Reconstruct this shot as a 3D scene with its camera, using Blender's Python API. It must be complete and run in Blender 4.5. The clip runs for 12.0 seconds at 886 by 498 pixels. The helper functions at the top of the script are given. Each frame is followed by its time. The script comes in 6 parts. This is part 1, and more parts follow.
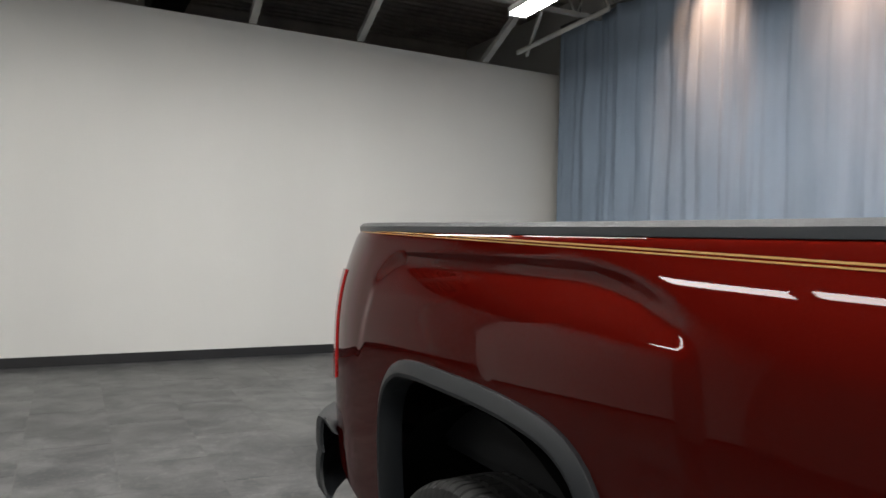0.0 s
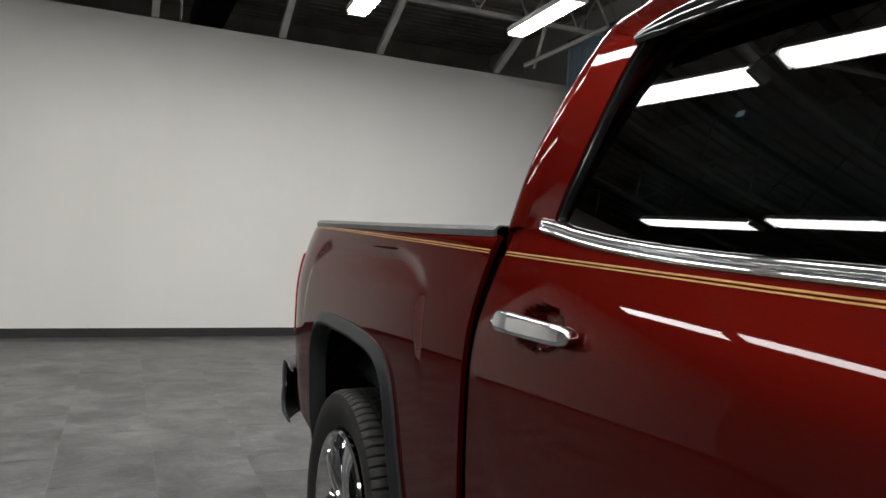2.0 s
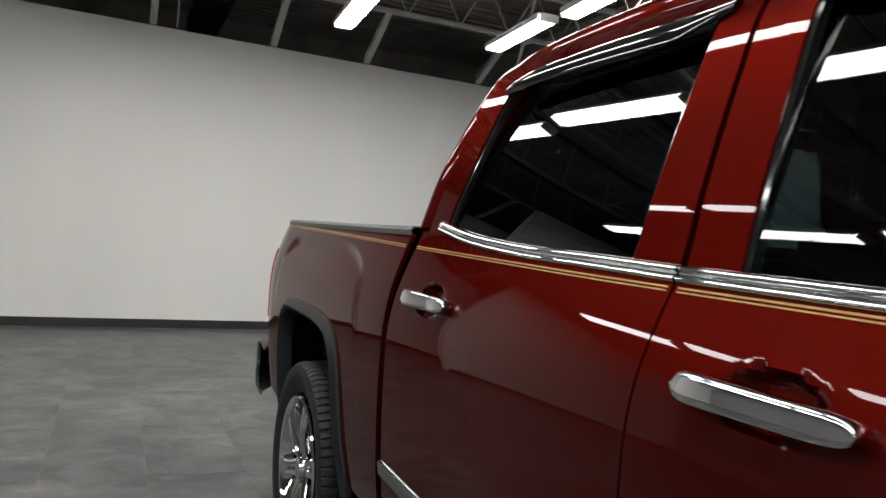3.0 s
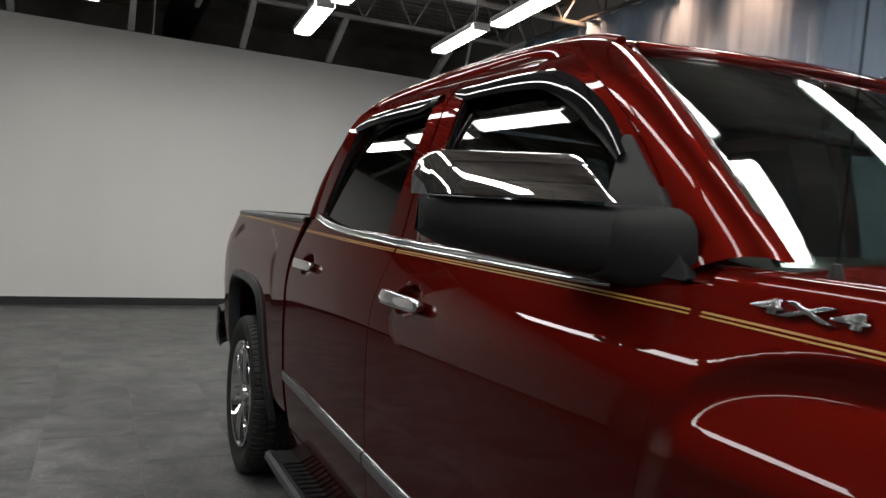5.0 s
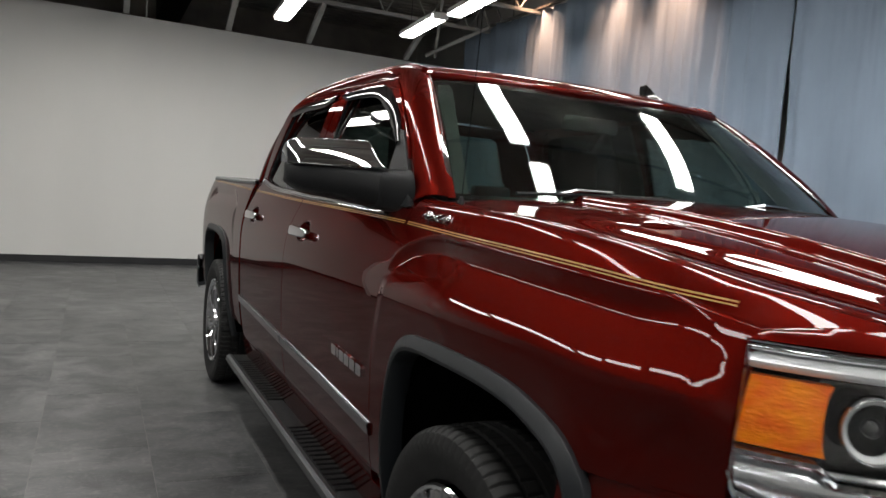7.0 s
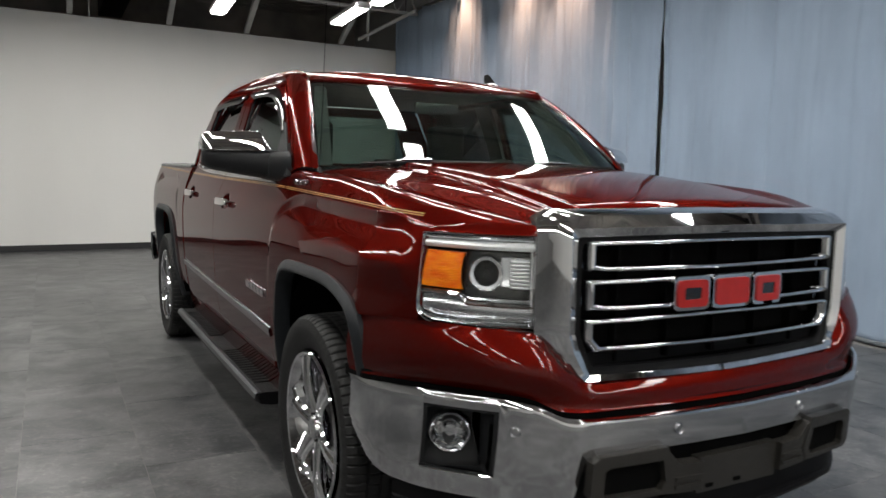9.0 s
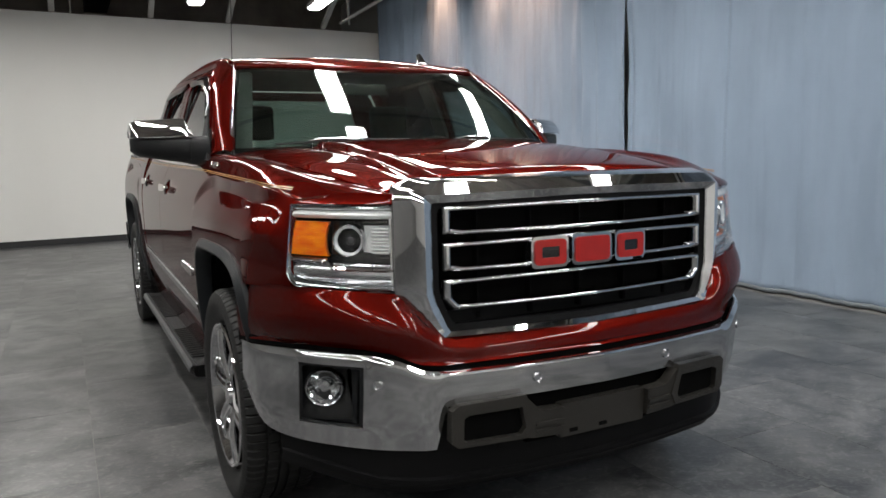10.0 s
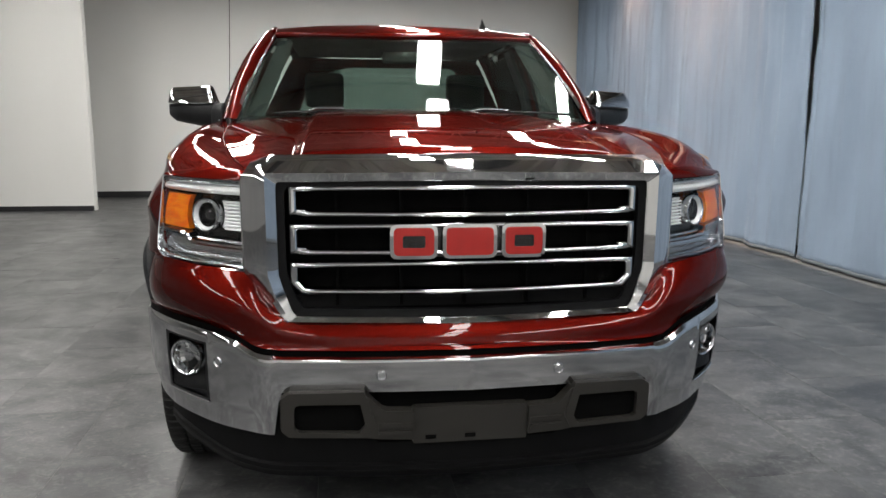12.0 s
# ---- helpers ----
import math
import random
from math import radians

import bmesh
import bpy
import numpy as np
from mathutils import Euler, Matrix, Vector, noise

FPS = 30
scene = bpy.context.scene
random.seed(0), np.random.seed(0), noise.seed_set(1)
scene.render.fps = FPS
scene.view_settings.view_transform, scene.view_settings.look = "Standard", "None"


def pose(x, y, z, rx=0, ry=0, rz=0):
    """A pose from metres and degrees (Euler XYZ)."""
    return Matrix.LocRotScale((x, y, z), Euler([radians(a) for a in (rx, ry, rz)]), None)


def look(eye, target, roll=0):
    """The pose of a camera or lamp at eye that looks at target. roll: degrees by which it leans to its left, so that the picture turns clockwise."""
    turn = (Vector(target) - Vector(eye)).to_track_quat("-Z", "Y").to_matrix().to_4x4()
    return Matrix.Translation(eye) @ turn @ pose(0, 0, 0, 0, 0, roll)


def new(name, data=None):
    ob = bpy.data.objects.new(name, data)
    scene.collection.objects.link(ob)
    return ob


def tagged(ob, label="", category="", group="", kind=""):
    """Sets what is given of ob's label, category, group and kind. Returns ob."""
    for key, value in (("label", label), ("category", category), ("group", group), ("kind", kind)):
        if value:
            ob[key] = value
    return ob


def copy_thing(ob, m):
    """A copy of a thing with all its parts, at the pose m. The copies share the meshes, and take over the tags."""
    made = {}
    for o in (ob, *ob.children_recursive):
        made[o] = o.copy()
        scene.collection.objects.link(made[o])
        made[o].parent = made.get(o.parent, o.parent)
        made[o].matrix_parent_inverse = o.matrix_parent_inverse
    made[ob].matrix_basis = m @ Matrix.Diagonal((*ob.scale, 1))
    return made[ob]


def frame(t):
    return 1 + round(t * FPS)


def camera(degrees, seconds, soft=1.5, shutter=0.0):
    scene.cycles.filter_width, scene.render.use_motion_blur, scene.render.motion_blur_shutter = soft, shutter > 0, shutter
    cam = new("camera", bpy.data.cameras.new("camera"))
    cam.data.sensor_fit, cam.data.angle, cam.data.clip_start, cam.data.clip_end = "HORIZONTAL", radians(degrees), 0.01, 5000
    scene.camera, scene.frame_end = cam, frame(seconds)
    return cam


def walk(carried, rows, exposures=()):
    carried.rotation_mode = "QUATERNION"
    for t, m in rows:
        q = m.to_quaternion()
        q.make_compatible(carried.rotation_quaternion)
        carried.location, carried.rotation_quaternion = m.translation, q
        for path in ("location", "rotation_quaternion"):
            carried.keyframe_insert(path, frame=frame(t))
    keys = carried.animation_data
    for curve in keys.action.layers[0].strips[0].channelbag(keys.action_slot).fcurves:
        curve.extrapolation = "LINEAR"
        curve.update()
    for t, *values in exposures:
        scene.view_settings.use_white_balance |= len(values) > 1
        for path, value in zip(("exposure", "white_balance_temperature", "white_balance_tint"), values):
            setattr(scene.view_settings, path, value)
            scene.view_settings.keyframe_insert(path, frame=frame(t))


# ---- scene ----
cam = camera(61.6, 12.0, shutter=0.3)
PATH = [
    (0, (-1.678, 2.241, 1.290), (-0.780, 4.028, 1.272), 1.6),
    (0.5, (-1.625, 2.009, 1.292), (-0.834, 3.845, 1.238), 2.6),
    (1, (-1.643, 1.793, 1.287), (-0.853, 3.630, 1.241), 2.7),
    (1.5, (-1.663, 1.566, 1.306), (-0.840, 3.388, 1.246), 2.5),
    (2, (-1.627, 1.297, 1.299), (-0.835, 3.133, 1.267), 3.1),
    (2.5, (-1.6, 1.045, 1.314), (-0.854, 2.9, 1.295), 3.5),
    (3, (-1.649, 0.79, 1.296), (-0.84, 2.619, 1.274), 4.4),
    (3.2, (-1.658, 0.699, 1.305), (-0.833, 2.52, 1.259), 3.7),
    (4.8, (-1.662, -0.226, 1.33), (-0.819, 1.587, 1.282), 4.5),
    (5, (-1.671, -0.326, 1.336), (-0.828, 1.487, 1.268), 3.7),
    (5.5, (-1.64, -0.629, 1.32), (-0.832, 1.2, 1.259), 3.3),
    (6, (-1.615, -0.896, 1.328), (-0.852, 0.951, 1.23), 3.5),
    (6.5, (-1.68, -1.187, 1.308), (-0.848, 0.628, 1.189), 4.3),
    (7, (-1.701, -1.469, 1.311), (-0.849, 0.335, 1.173), 4.3),
    (7.2, (-1.687, -1.605, 1.302), (-0.856, 0.21, 1.173), 4.6),
    (8.8, (-1.801, -2.378, 1.309), (-0.866, -0.621, 1.105), 1.2),
    (9, (-1.762, -2.517, 1.302), (-0.827, -0.76, 1.1), 1.2),
    (9.5, (-1.644, -2.798, 1.299), (-0.724, -1.038, 1.06), -0.6),
    (10, (-1.455, -2.857, 1.28), (-0.557, -1.088, 1.027), -1.3),
    (10.5, (-1.179, -2.891, 1.306), (-0.394, -1.076, 1.006), -0.8),
    (11, (-0.882, -3.007, 1.306), (-0.294, -1.12, 1.0), -1.2),
    (11.5, (-0.616, -3.088, 1.313), (-0.161, -1.172, 0.962), -0.9),
    (12, (-0.356, -3.035, 1.31), (-0.076, -1.084, 0.97), 0.4),
]
EXPOSURES = [(0.0, 0.59), (2.5, 0.60), (3.2, 0.53), (4.8, 0.15), (5.5, 0.04), (6.2, 0.12), (7.0, 0.31), (8.8, 0.53), (9.5, 0.60), (10.5, 0.57), (11.0, 0.56), (11.5, 0.60), (12.0, 0.78)]
walk(cam, [(t, look(eye, target, roll)) for t, eye, target, roll in PATH], EXPOSURES)

# ---- world, lights, exposure ----
world = bpy.data.worlds.new("world")
scene.world = world
world.use_nodes = True
world.node_tree.nodes["Background"].inputs[0].default_value = (0.02, 0.02, 0.022, 1)
world.node_tree.nodes["Background"].inputs[1].default_value = 0.3
LAMP_POWER = 18.0
WARM_POWER = 76.0


# ---- materials ----
def mat(name, color, rough=0.5, metal=0.0, coat=0.0, vary=0.0, vscale=8.0, bump=0.0, bscale=40.0, color2=None, rvary=0.0, stretch=(1, 1, 1), spec=0.5):
    m = bpy.data.materials.new(name)
    m.use_nodes = True
    nt = m.node_tree
    b = nt.nodes["Principled BSDF"]
    b.inputs["Base Color"].default_value = (*color, 1)
    b.inputs["Roughness"].default_value = rough
    b.inputs["Metallic"].default_value = metal
    b.inputs["Coat Weight"].default_value = coat
    b.inputs["Coat Roughness"].default_value = 0.015
    b.inputs["Specular IOR Level"].default_value = spec
    if vary or bump or rvary:
        tc = nt.nodes.new("ShaderNodeTexCoord")
        mp = nt.nodes.new("ShaderNodeMapping")
        mp.inputs["Scale"].default_value = stretch
        nt.links.new(tc.outputs["Object"], mp.inputs["Vector"])
        n1 = nt.nodes.new("ShaderNodeTexNoise")
        n1.inputs["Scale"].default_value = vscale
        n1.inputs["Detail"].default_value = 6
        nt.links.new(mp.outputs[0], n1.inputs["Vector"])
        if vary:
            mx = nt.nodes.new("ShaderNodeMix")
            mx.data_type = "RGBA"
            c2 = color2 or tuple(c * (1 - vary) for c in color)
            mx.inputs[6].default_value = (*color, 1)
            mx.inputs[7].default_value = (*c2, 1)
            rp = nt.nodes.new("ShaderNodeValToRGB")
            rp.color_ramp.elements[0].position = 0.38
            rp.color_ramp.elements[1].position = 0.68
            nt.links.new(n1.outputs["Fac"], rp.inputs[0])
            nt.links.new(rp.outputs[0], mx.inputs[0])
            nt.links.new(mx.outputs[2], b.inputs["Base Color"])
        if rvary:
            mr = nt.nodes.new("ShaderNodeMapRange")
            mr.inputs["To Min"].default_value = max(rough - rvary, 0.01)
            mr.inputs["To Max"].default_value = rough + rvary
            nt.links.new(n1.outputs["Fac"], mr.inputs["Value"])
            nt.links.new(mr.outputs[0], b.inputs["Roughness"])
        if bump:
            n2 = nt.nodes.new("ShaderNodeTexNoise")
            n2.inputs["Scale"].default_value = bscale
            n2.inputs["Detail"].default_value = 4
            nt.links.new(mp.outputs[0], n2.inputs["Vector"])
            bp = nt.nodes.new("ShaderNodeBump")
            bp.inputs["Strength"].default_value = bump
            bp.inputs["Distance"].default_value = 0.005
            nt.links.new(n2.outputs["Fac"], bp.inputs["Height"])
            nt.links.new(bp.outputs[0], b.inputs["Normal"])
    return m


def glass(name, tint, ior=1.5, rough=0.0, gain=1.0):
    m = bpy.data.materials.new(name)
    m.use_nodes = True
    nt = m.node_tree
    nt.nodes.remove(nt.nodes["Principled BSDF"])
    tr = nt.nodes.new("ShaderNodeBsdfTransparent")
    tr.inputs[0].default_value = (*tint, 1)
    gl = nt.nodes.new("ShaderNodeBsdfGlossy")
    gl.inputs["Roughness"].default_value = rough
    gl.inputs["Color"].default_value = (gain, gain, gain, 1)
    lw = nt.nodes.new("ShaderNodeLayerWeight")
    lw.inputs[0].default_value = 0.5
    pw = nt.nodes.new("ShaderNodeMath")
    pw.operation = "POWER"
    pw.inputs[1].default_value = 5.0
    nt.links.new(lw.outputs["Facing"], pw.inputs[0])
    fr = nt.nodes.new("ShaderNodeMath")
    fr.operation = "MULTIPLY_ADD"
    f0 = ((ior - 1) / (ior + 1)) ** 2
    fr.inputs[1].default_value, fr.inputs[2].default_value = 1 - f0, f0
    nt.links.new(pw.outputs[0], fr.inputs[0])
    mx = nt.nodes.new("ShaderNodeMixShader")
    nt.links.new(fr.outputs[0], mx.inputs[0])
    nt.links.new(tr.outputs[0], mx.inputs[1])
    nt.links.new(gl.outputs[0], mx.inputs[2])
    nt.links.new(mx.outputs[0], nt.nodes["Material Output"].inputs[0])
    return m


def glow(name, color, power):
    m = bpy.data.materials.new(name)
    m.use_nodes = True
    b = m.node_tree.nodes["Principled BSDF"]
    b.inputs["Base Color"].default_value = (0.8, 0.8, 0.8, 1)
    b.inputs["Emission Color"].default_value = (*color, 1)
    b.inputs["Emission Strength"].default_value = power
    return m


def car_paint(name, base, flake, rough):
    """Red colour coat with metal flakes under a glossy clear coat."""
    m = bpy.data.materials.new(name)
    m.use_nodes = True
    nt = m.node_tree
    nt.nodes.remove(nt.nodes["Principled BSDF"])
    tc = nt.nodes.new("ShaderNodeTexCoord")
    fl = nt.nodes.new("ShaderNodeTexNoise")
    fl.inputs["Scale"].default_value = 900
    nt.links.new(tc.outputs["Object"], fl.inputs["Vector"])
    df = nt.nodes.new("ShaderNodeBsdfDiffuse")
    df.inputs[0].default_value = (*base, 1)
    mt = nt.nodes.new("ShaderNodeBsdfGlossy")
    mt.inputs["Color"].default_value = (*flake, 1)
    mt.inputs["Roughness"].default_value = rough
    amount = nt.nodes.new("ShaderNodeMapRange")
    amount.inputs["To Min"].default_value = 0.18
    amount.inputs["To Max"].default_value = 0.48
    nt.links.new(fl.outputs["Fac"], amount.inputs[0])
    under = nt.nodes.new("ShaderNodeMixShader")
    nt.links.new(amount.outputs[0], under.inputs[0])
    nt.links.new(df.outputs[0], under.inputs[1])
    nt.links.new(mt.outputs[0], under.inputs[2])
    clear = nt.nodes.new("ShaderNodeBsdfGlossy")
    clear.inputs["Roughness"].default_value = 0.012
    fr = nt.nodes.new("ShaderNodeFresnel")
    fr.inputs[0].default_value = 1.36
    top = nt.nodes.new("ShaderNodeMixShader")
    nt.links.new(fr.outputs[0], top.inputs[0])
    nt.links.new(under.outputs[0], top.inputs[1])
    nt.links.new(clear.outputs[0], top.inputs[2])
    nt.links.new(top.outputs[0], nt.nodes["Material Output"].inputs[0])
    return m


def slate(name):
    """Slate-look vinyl: dark grey with cloudy, lightly streaked pale marks; every tile differs."""
    m = bpy.data.materials.new(name)
    m.use_nodes = True
    nt = m.node_tree
    b = nt.nodes["Principled BSDF"]
    geo = nt.nodes.new("ShaderNodeNewGeometry")
    oi = nt.nodes.new("ShaderNodeObjectInfo")
    comb = nt.nodes.new("ShaderNodeMath")
    comb.operation = "ADD"
    nt.links.new(oi.outputs["Random"], comb.inputs[0])
    nt.links.new(geo.outputs["Random Per Island"], comb.inputs[1])
    off = nt.nodes.new("ShaderNodeVectorMath")
    off.operation = "MULTIPLY_ADD"
    nt.links.new(comb.outputs[0], off.inputs[0])
    off.inputs[1].default_value = (0.9, 0.6, 0.4)
    nt.links.new(geo.outputs["Position"], off.inputs[2])
    mp = nt.nodes.new("ShaderNodeMapping")
    mp.inputs["Scale"].default_value = (1.0, 1.2, 1)
    mp.inputs["Rotation"].default_value = (0, 0, 0.5)
    nt.links.new(off.outputs[0], mp.inputs[0])
    big = nt.nodes.new("ShaderNodeTexNoise")
    big.inputs["Scale"].default_value = 3.2
    big.inputs["Detail"].default_value = 8
    big.inputs["Roughness"].default_value = 0.62
    big.inputs["Distortion"].default_value = 0.5
    nt.links.new(mp.outputs[0], big.inputs[0])
    fine = nt.nodes.new("ShaderNodeTexNoise")
    fine.inputs["Scale"].default_value = 26
    fine.inputs["Detail"].default_value = 6
    fine.inputs["Distortion"].default_value = 1.2
    nt.links.new(mp.outputs[0], fine.inputs[0])
    r1 = nt.nodes.new("ShaderNodeValToRGB")
    r1.color_ramp.elements[0].position = 0.38
    r1.color_ramp.elements[0].color = (0.030, 0.031, 0.0335, 1)
    r1.color_ramp.elements[1].position = 0.70
    r1.color_ramp.elements[1].color = (0.126, 0.126, 0.126, 1)
    nt.links.new(big.outputs["Fac"], r1.inputs[0])
    r2 = nt.nodes.new("ShaderNodeValToRGB")
    r2.color_ramp.elements[0].position = 0.50
    r2.color_ramp.elements[1].position = 0.78
    nt.links.new(fine.outputs["Fac"], r2.inputs[0])
    f = nt.nodes.new("ShaderNodeMath")
    f.operation = "MULTIPLY"
    nt.links.new(r2.outputs[0], f.inputs[0])
    nt.links.new(big.outputs["Fac"], f.inputs[1])
    mx = nt.nodes.new("ShaderNodeMix")
    mx.data_type = "RGBA"
    nt.links.new(f.outputs[0], mx.inputs[0])
    nt.links.new(r1.outputs[0], mx.inputs[6])
    mx.inputs[7].default_value = (0.235, 0.230, 0.218, 1)
    tone = nt.nodes.new("ShaderNodeMapRange")
    tone.inputs["From Max"].default_value = 2.0
    tone.inputs["To Min"].default_value = 0.92
    tone.inputs["To Max"].default_value = 1.08
    nt.links.new(comb.outputs[0], tone.inputs[0])
    wear = nt.nodes.new("ShaderNodeTexNoise")
    wear.inputs["Scale"].default_value = 0.9
    wear.inputs["Detail"].default_value = 7
    wear.inputs["Distortion"].default_value = 0.8
    nt.links.new(geo.outputs["Position"], wear.inputs[0])
    scuff = nt.nodes.new("ShaderNodeMapRange")
    scuff.inputs["From Min"].default_value = 0.3
    scuff.inputs["From Max"].default_value = 0.7
    scuff.inputs["To Min"].default_value = 0.72
    scuff.inputs["To Max"].default_value = 1.25
    nt.links.new(wear.outputs["Fac"], scuff.inputs[0])
    both = nt.nodes.new("ShaderNodeMath")
    both.operation = "MULTIPLY"
    nt.links.new(tone.outputs[0], both.inputs[0])
    nt.links.new(scuff.outputs[0], both.inputs[1])
    sc = nt.nodes.new("ShaderNodeVectorMath")
    sc.operation = "SCALE"
    nt.links.new(mx.outputs[2], sc.inputs[0])
    nt.links.new(both.outputs[0], sc.inputs[3])
    nt.links.new(sc.outputs[0], b.inputs["Base Color"])
    rr = nt.nodes.new("ShaderNodeMapRange")
    rr.inputs["To Min"].default_value = 0.27
    rr.inputs["To Max"].default_value = 0.46
    nt.links.new(fine.outputs["Fac"], rr.inputs[0])
    nt.links.new(rr.outputs[0], b.inputs["Roughness"])
    b.inputs["Specular IOR Level"].default_value = 0.42
    bp = nt.nodes.new("ShaderNodeBump")
    bp.inputs["Strength"].default_value = 0.25
    bp.inputs["Distance"].default_value = 0.003
    nt.links.new(fine.outputs["Fac"], bp.inputs["Height"])
    nt.links.new(bp.outputs[0], b.inputs["Normal"])
    return m


PAINT = car_paint("red_car_paint", (0.031, 0.0014, 0.0008), (0.165, 0.0068, 0.0036), 0.38)
# for black parts, and for shade painted into gaps, openings and slots
DARKIN = mat("black_parts_and_gap_shade", (0.003, 0.003, 0.003), 0.9, spec=0.05)
CHROME = mat("chrome", (0.64, 0.645, 0.66), 0.03, 1.0, vary=0.03, vscale=3, rvary=0.008)
BUMPERC = mat("bumper_chrome", (0.60, 0.605, 0.62), 0.085, 1.0, vary=0.03, vscale=2, rvary=0.015)
SATIN = mat("satin_chrome", (0.6, 0.61, 0.63), 0.22, 1.0, vary=0.08, vscale=12)
PLASTIC = mat("black_textured_plastic", (0.0075, 0.008, 0.009), 0.45, spec=0.3, vary=0.25, vscale=5, bump=0.25, bscale=700)
FLARE = mat("charcoal_flare_plastic", (0.0095, 0.0115, 0.014), 0.42, spec=0.4, vary=0.2, vscale=4, bump=0.2, bscale=800)
GREYPL = mat("grey_bumper_plastic", (0.024, 0.0222, 0.0195), 0.36, spec=0.4, vary=0.2, vscale=6, bump=0.25, bscale=600)
SILVER = mat("silver_reflector", (0.94, 0.95, 0.96), 0.22, 0.2, 0.4, vary=0.10, vscale=25)
GLOSSB = mat("gloss_black", (0.008, 0.008, 0.009), 0.12, coat=0.6)
VISOR = mat("smoked_visor_plastic", (0.006, 0.006, 0.007), 0.04, vary=0.2, vscale=8)
RUBBER = mat("tyre_rubber", (0.012, 0.012, 0.012), 0.62, spec=0.3, vary=0.35, vscale=14, bump=0.2, bscale=300)
RAILCAP = mat("grey_rail_cap_plastic", (0.055, 0.060, 0.066), 0.38, vary=0.2, vscale=4, bump=0.2, bscale=800)
GOLD = mat("gold_pinstripe", (0.42, 0.23, 0.05), 0.4, 0.1, 0.4, vary=0.1, vscale=20)
AMBER = mat("amber_lens", (0.88, 0.13, 0.001), 0.30, coat=0.15, vary=0.35, vscale=24, stretch=(1, 1, 2.2), color2=(1.0, 0.29, 0.002), bump=0.5, bscale=90, spec=0.2)
REDLENS = mat("red_lamp_lens", (0.42, 0.012, 0.012), 0.15, coat=0.8, vary=0.2, vscale=20)
EMBLEM = mat("red_emblem", (0.34, 0.014, 0.012), 0.30, coat=0.15, vary=0.1, vscale=30)
LEATHER = mat("black_seat_fabric", (0.012, 0.012, 0.013), 0.7, vary=0.3, vscale=20, bump=0.3, bscale=200)
TRIM = mat("grey_interior_trim", (0.034, 0.036, 0.036), 0.6, vary=0.15, vscale=8, bump=0.2, bscale=300)
WALLM = mat("white_wall_paint", (0.76, 0.75, 0.72), 0.6, vary=0.05, vscale=0.8, bump=0.08, bscale=60, stretch=(1, 1, 0.25))
BASEM = mat("black_vinyl_base", (0.018, 0.018, 0.02), 0.45, vary=0.25, vscale=3)
# grey chosen to cut the fill that the unseen west wall throws
HALLM = mat("unseen_wall_grey", (0.26, 0.255, 0.245), 0.7, vary=0.15, vscale=0.7, bump=0.08, bscale=60)
CURTAIN = mat("blue_grey_fabric", (0.262, 0.334, 0.430), 0.75, vary=0.16, vscale=2.2, bump=0.2, bscale=300, stretch=(1, 1, 0.35))
HEM = mat("pale_curtain_hem", (0.17, 0.19, 0.21), 0.8, vary=0.2, vscale=6)
# tone lifted to stand in for lamps left out beyond the partition
DECK = mat("grey_steel_deck", (0.45, 0.41, 0.37), 0.7, vary=0.4, vscale=1.5)
STEEL = mat("pale_painted_steel", (0.50, 0.50, 0.47), 0.55, vary=0.25, vscale=4)
DIMST = mat("dull_steel", (0.11, 0.11, 0.105), 0.6, vary=0.3, vscale=4)
DUCT = mat("black_duct", (0.03, 0.029, 0.028), 0.6, vary=0.3, vscale=3)
LAMPG = glow("lamp_diffuser", (1.0, 0.985, 0.95), LAMP_POWER)
FIXT = mat("white_lamp_housing", (0.75, 0.75, 0.74), 0.4, vary=0.05, vscale=5)
SLATE = slate("slate_vinyl_tile")
MOULD = mat("brushed_moulding", (0.34, 0.35, 0.37), 0.16, 1.0, vary=0.1, vscale=12)
STEPM = mat("dull_step_trim", (0.11, 0.114, 0.12), 0.35, 0.8, vary=0.2, vscale=10)
STEPB = mat("black_step_plastic", (0.004, 0.004, 0.0045), 0.5, spec=0.15, vary=0.3, vscale=9, bump=0.2, bscale=500)
AIRDAM = mat("matt_black_plastic", (0.0045, 0.0045, 0.005), 0.6, spec=0.15, vary=0.3, vscale=6)
JOINT = mat("tile_joint", (0.20, 0.195, 0.185), 0.7, vary=0.3, vscale=5)
WSGLASS = glass("windscreen_glass", (0.80, 0.88, 0.84), 1.6)
REARGLASS = glass("rear_window_glass", (0.45, 0.52, 0.50))
SIDEGLASS = glass("front_door_glass", (0.17, 0.205, 0.195))
PRIVGLASS = glass("privacy_glass", (0.018, 0.020, 0.020))
CLEAR = glass("clear_lens", (0.95, 0.955, 0.955), 1.27)


# ---- mesh helpers ----
def thing(name, label, category, group="", kind=""):
    return tagged(new(name), label, category, group, kind)


def finish(name, bm, material, smooth=True, angle=35):
    me = bpy.data.meshes.new(name)
    for f in bm.faces:
        f.smooth = smooth
    if smooth:
        lim = radians(angle)
        for e in bm.edges:
            if len(e.link_faces) == 2 and e.calc_face_angle(0) > lim:
                e.smooth = False
    bm.to_mesh(me)
    bm.free()
    me.materials.append(material)
    return new(name, me)


def part(name, bm, material, parent, label="", smooth=True, angle=35):
    ob = finish(name, bm, material, smooth, angle)
    ob.parent = parent
    if label:
        ob["label"] = label
    return ob


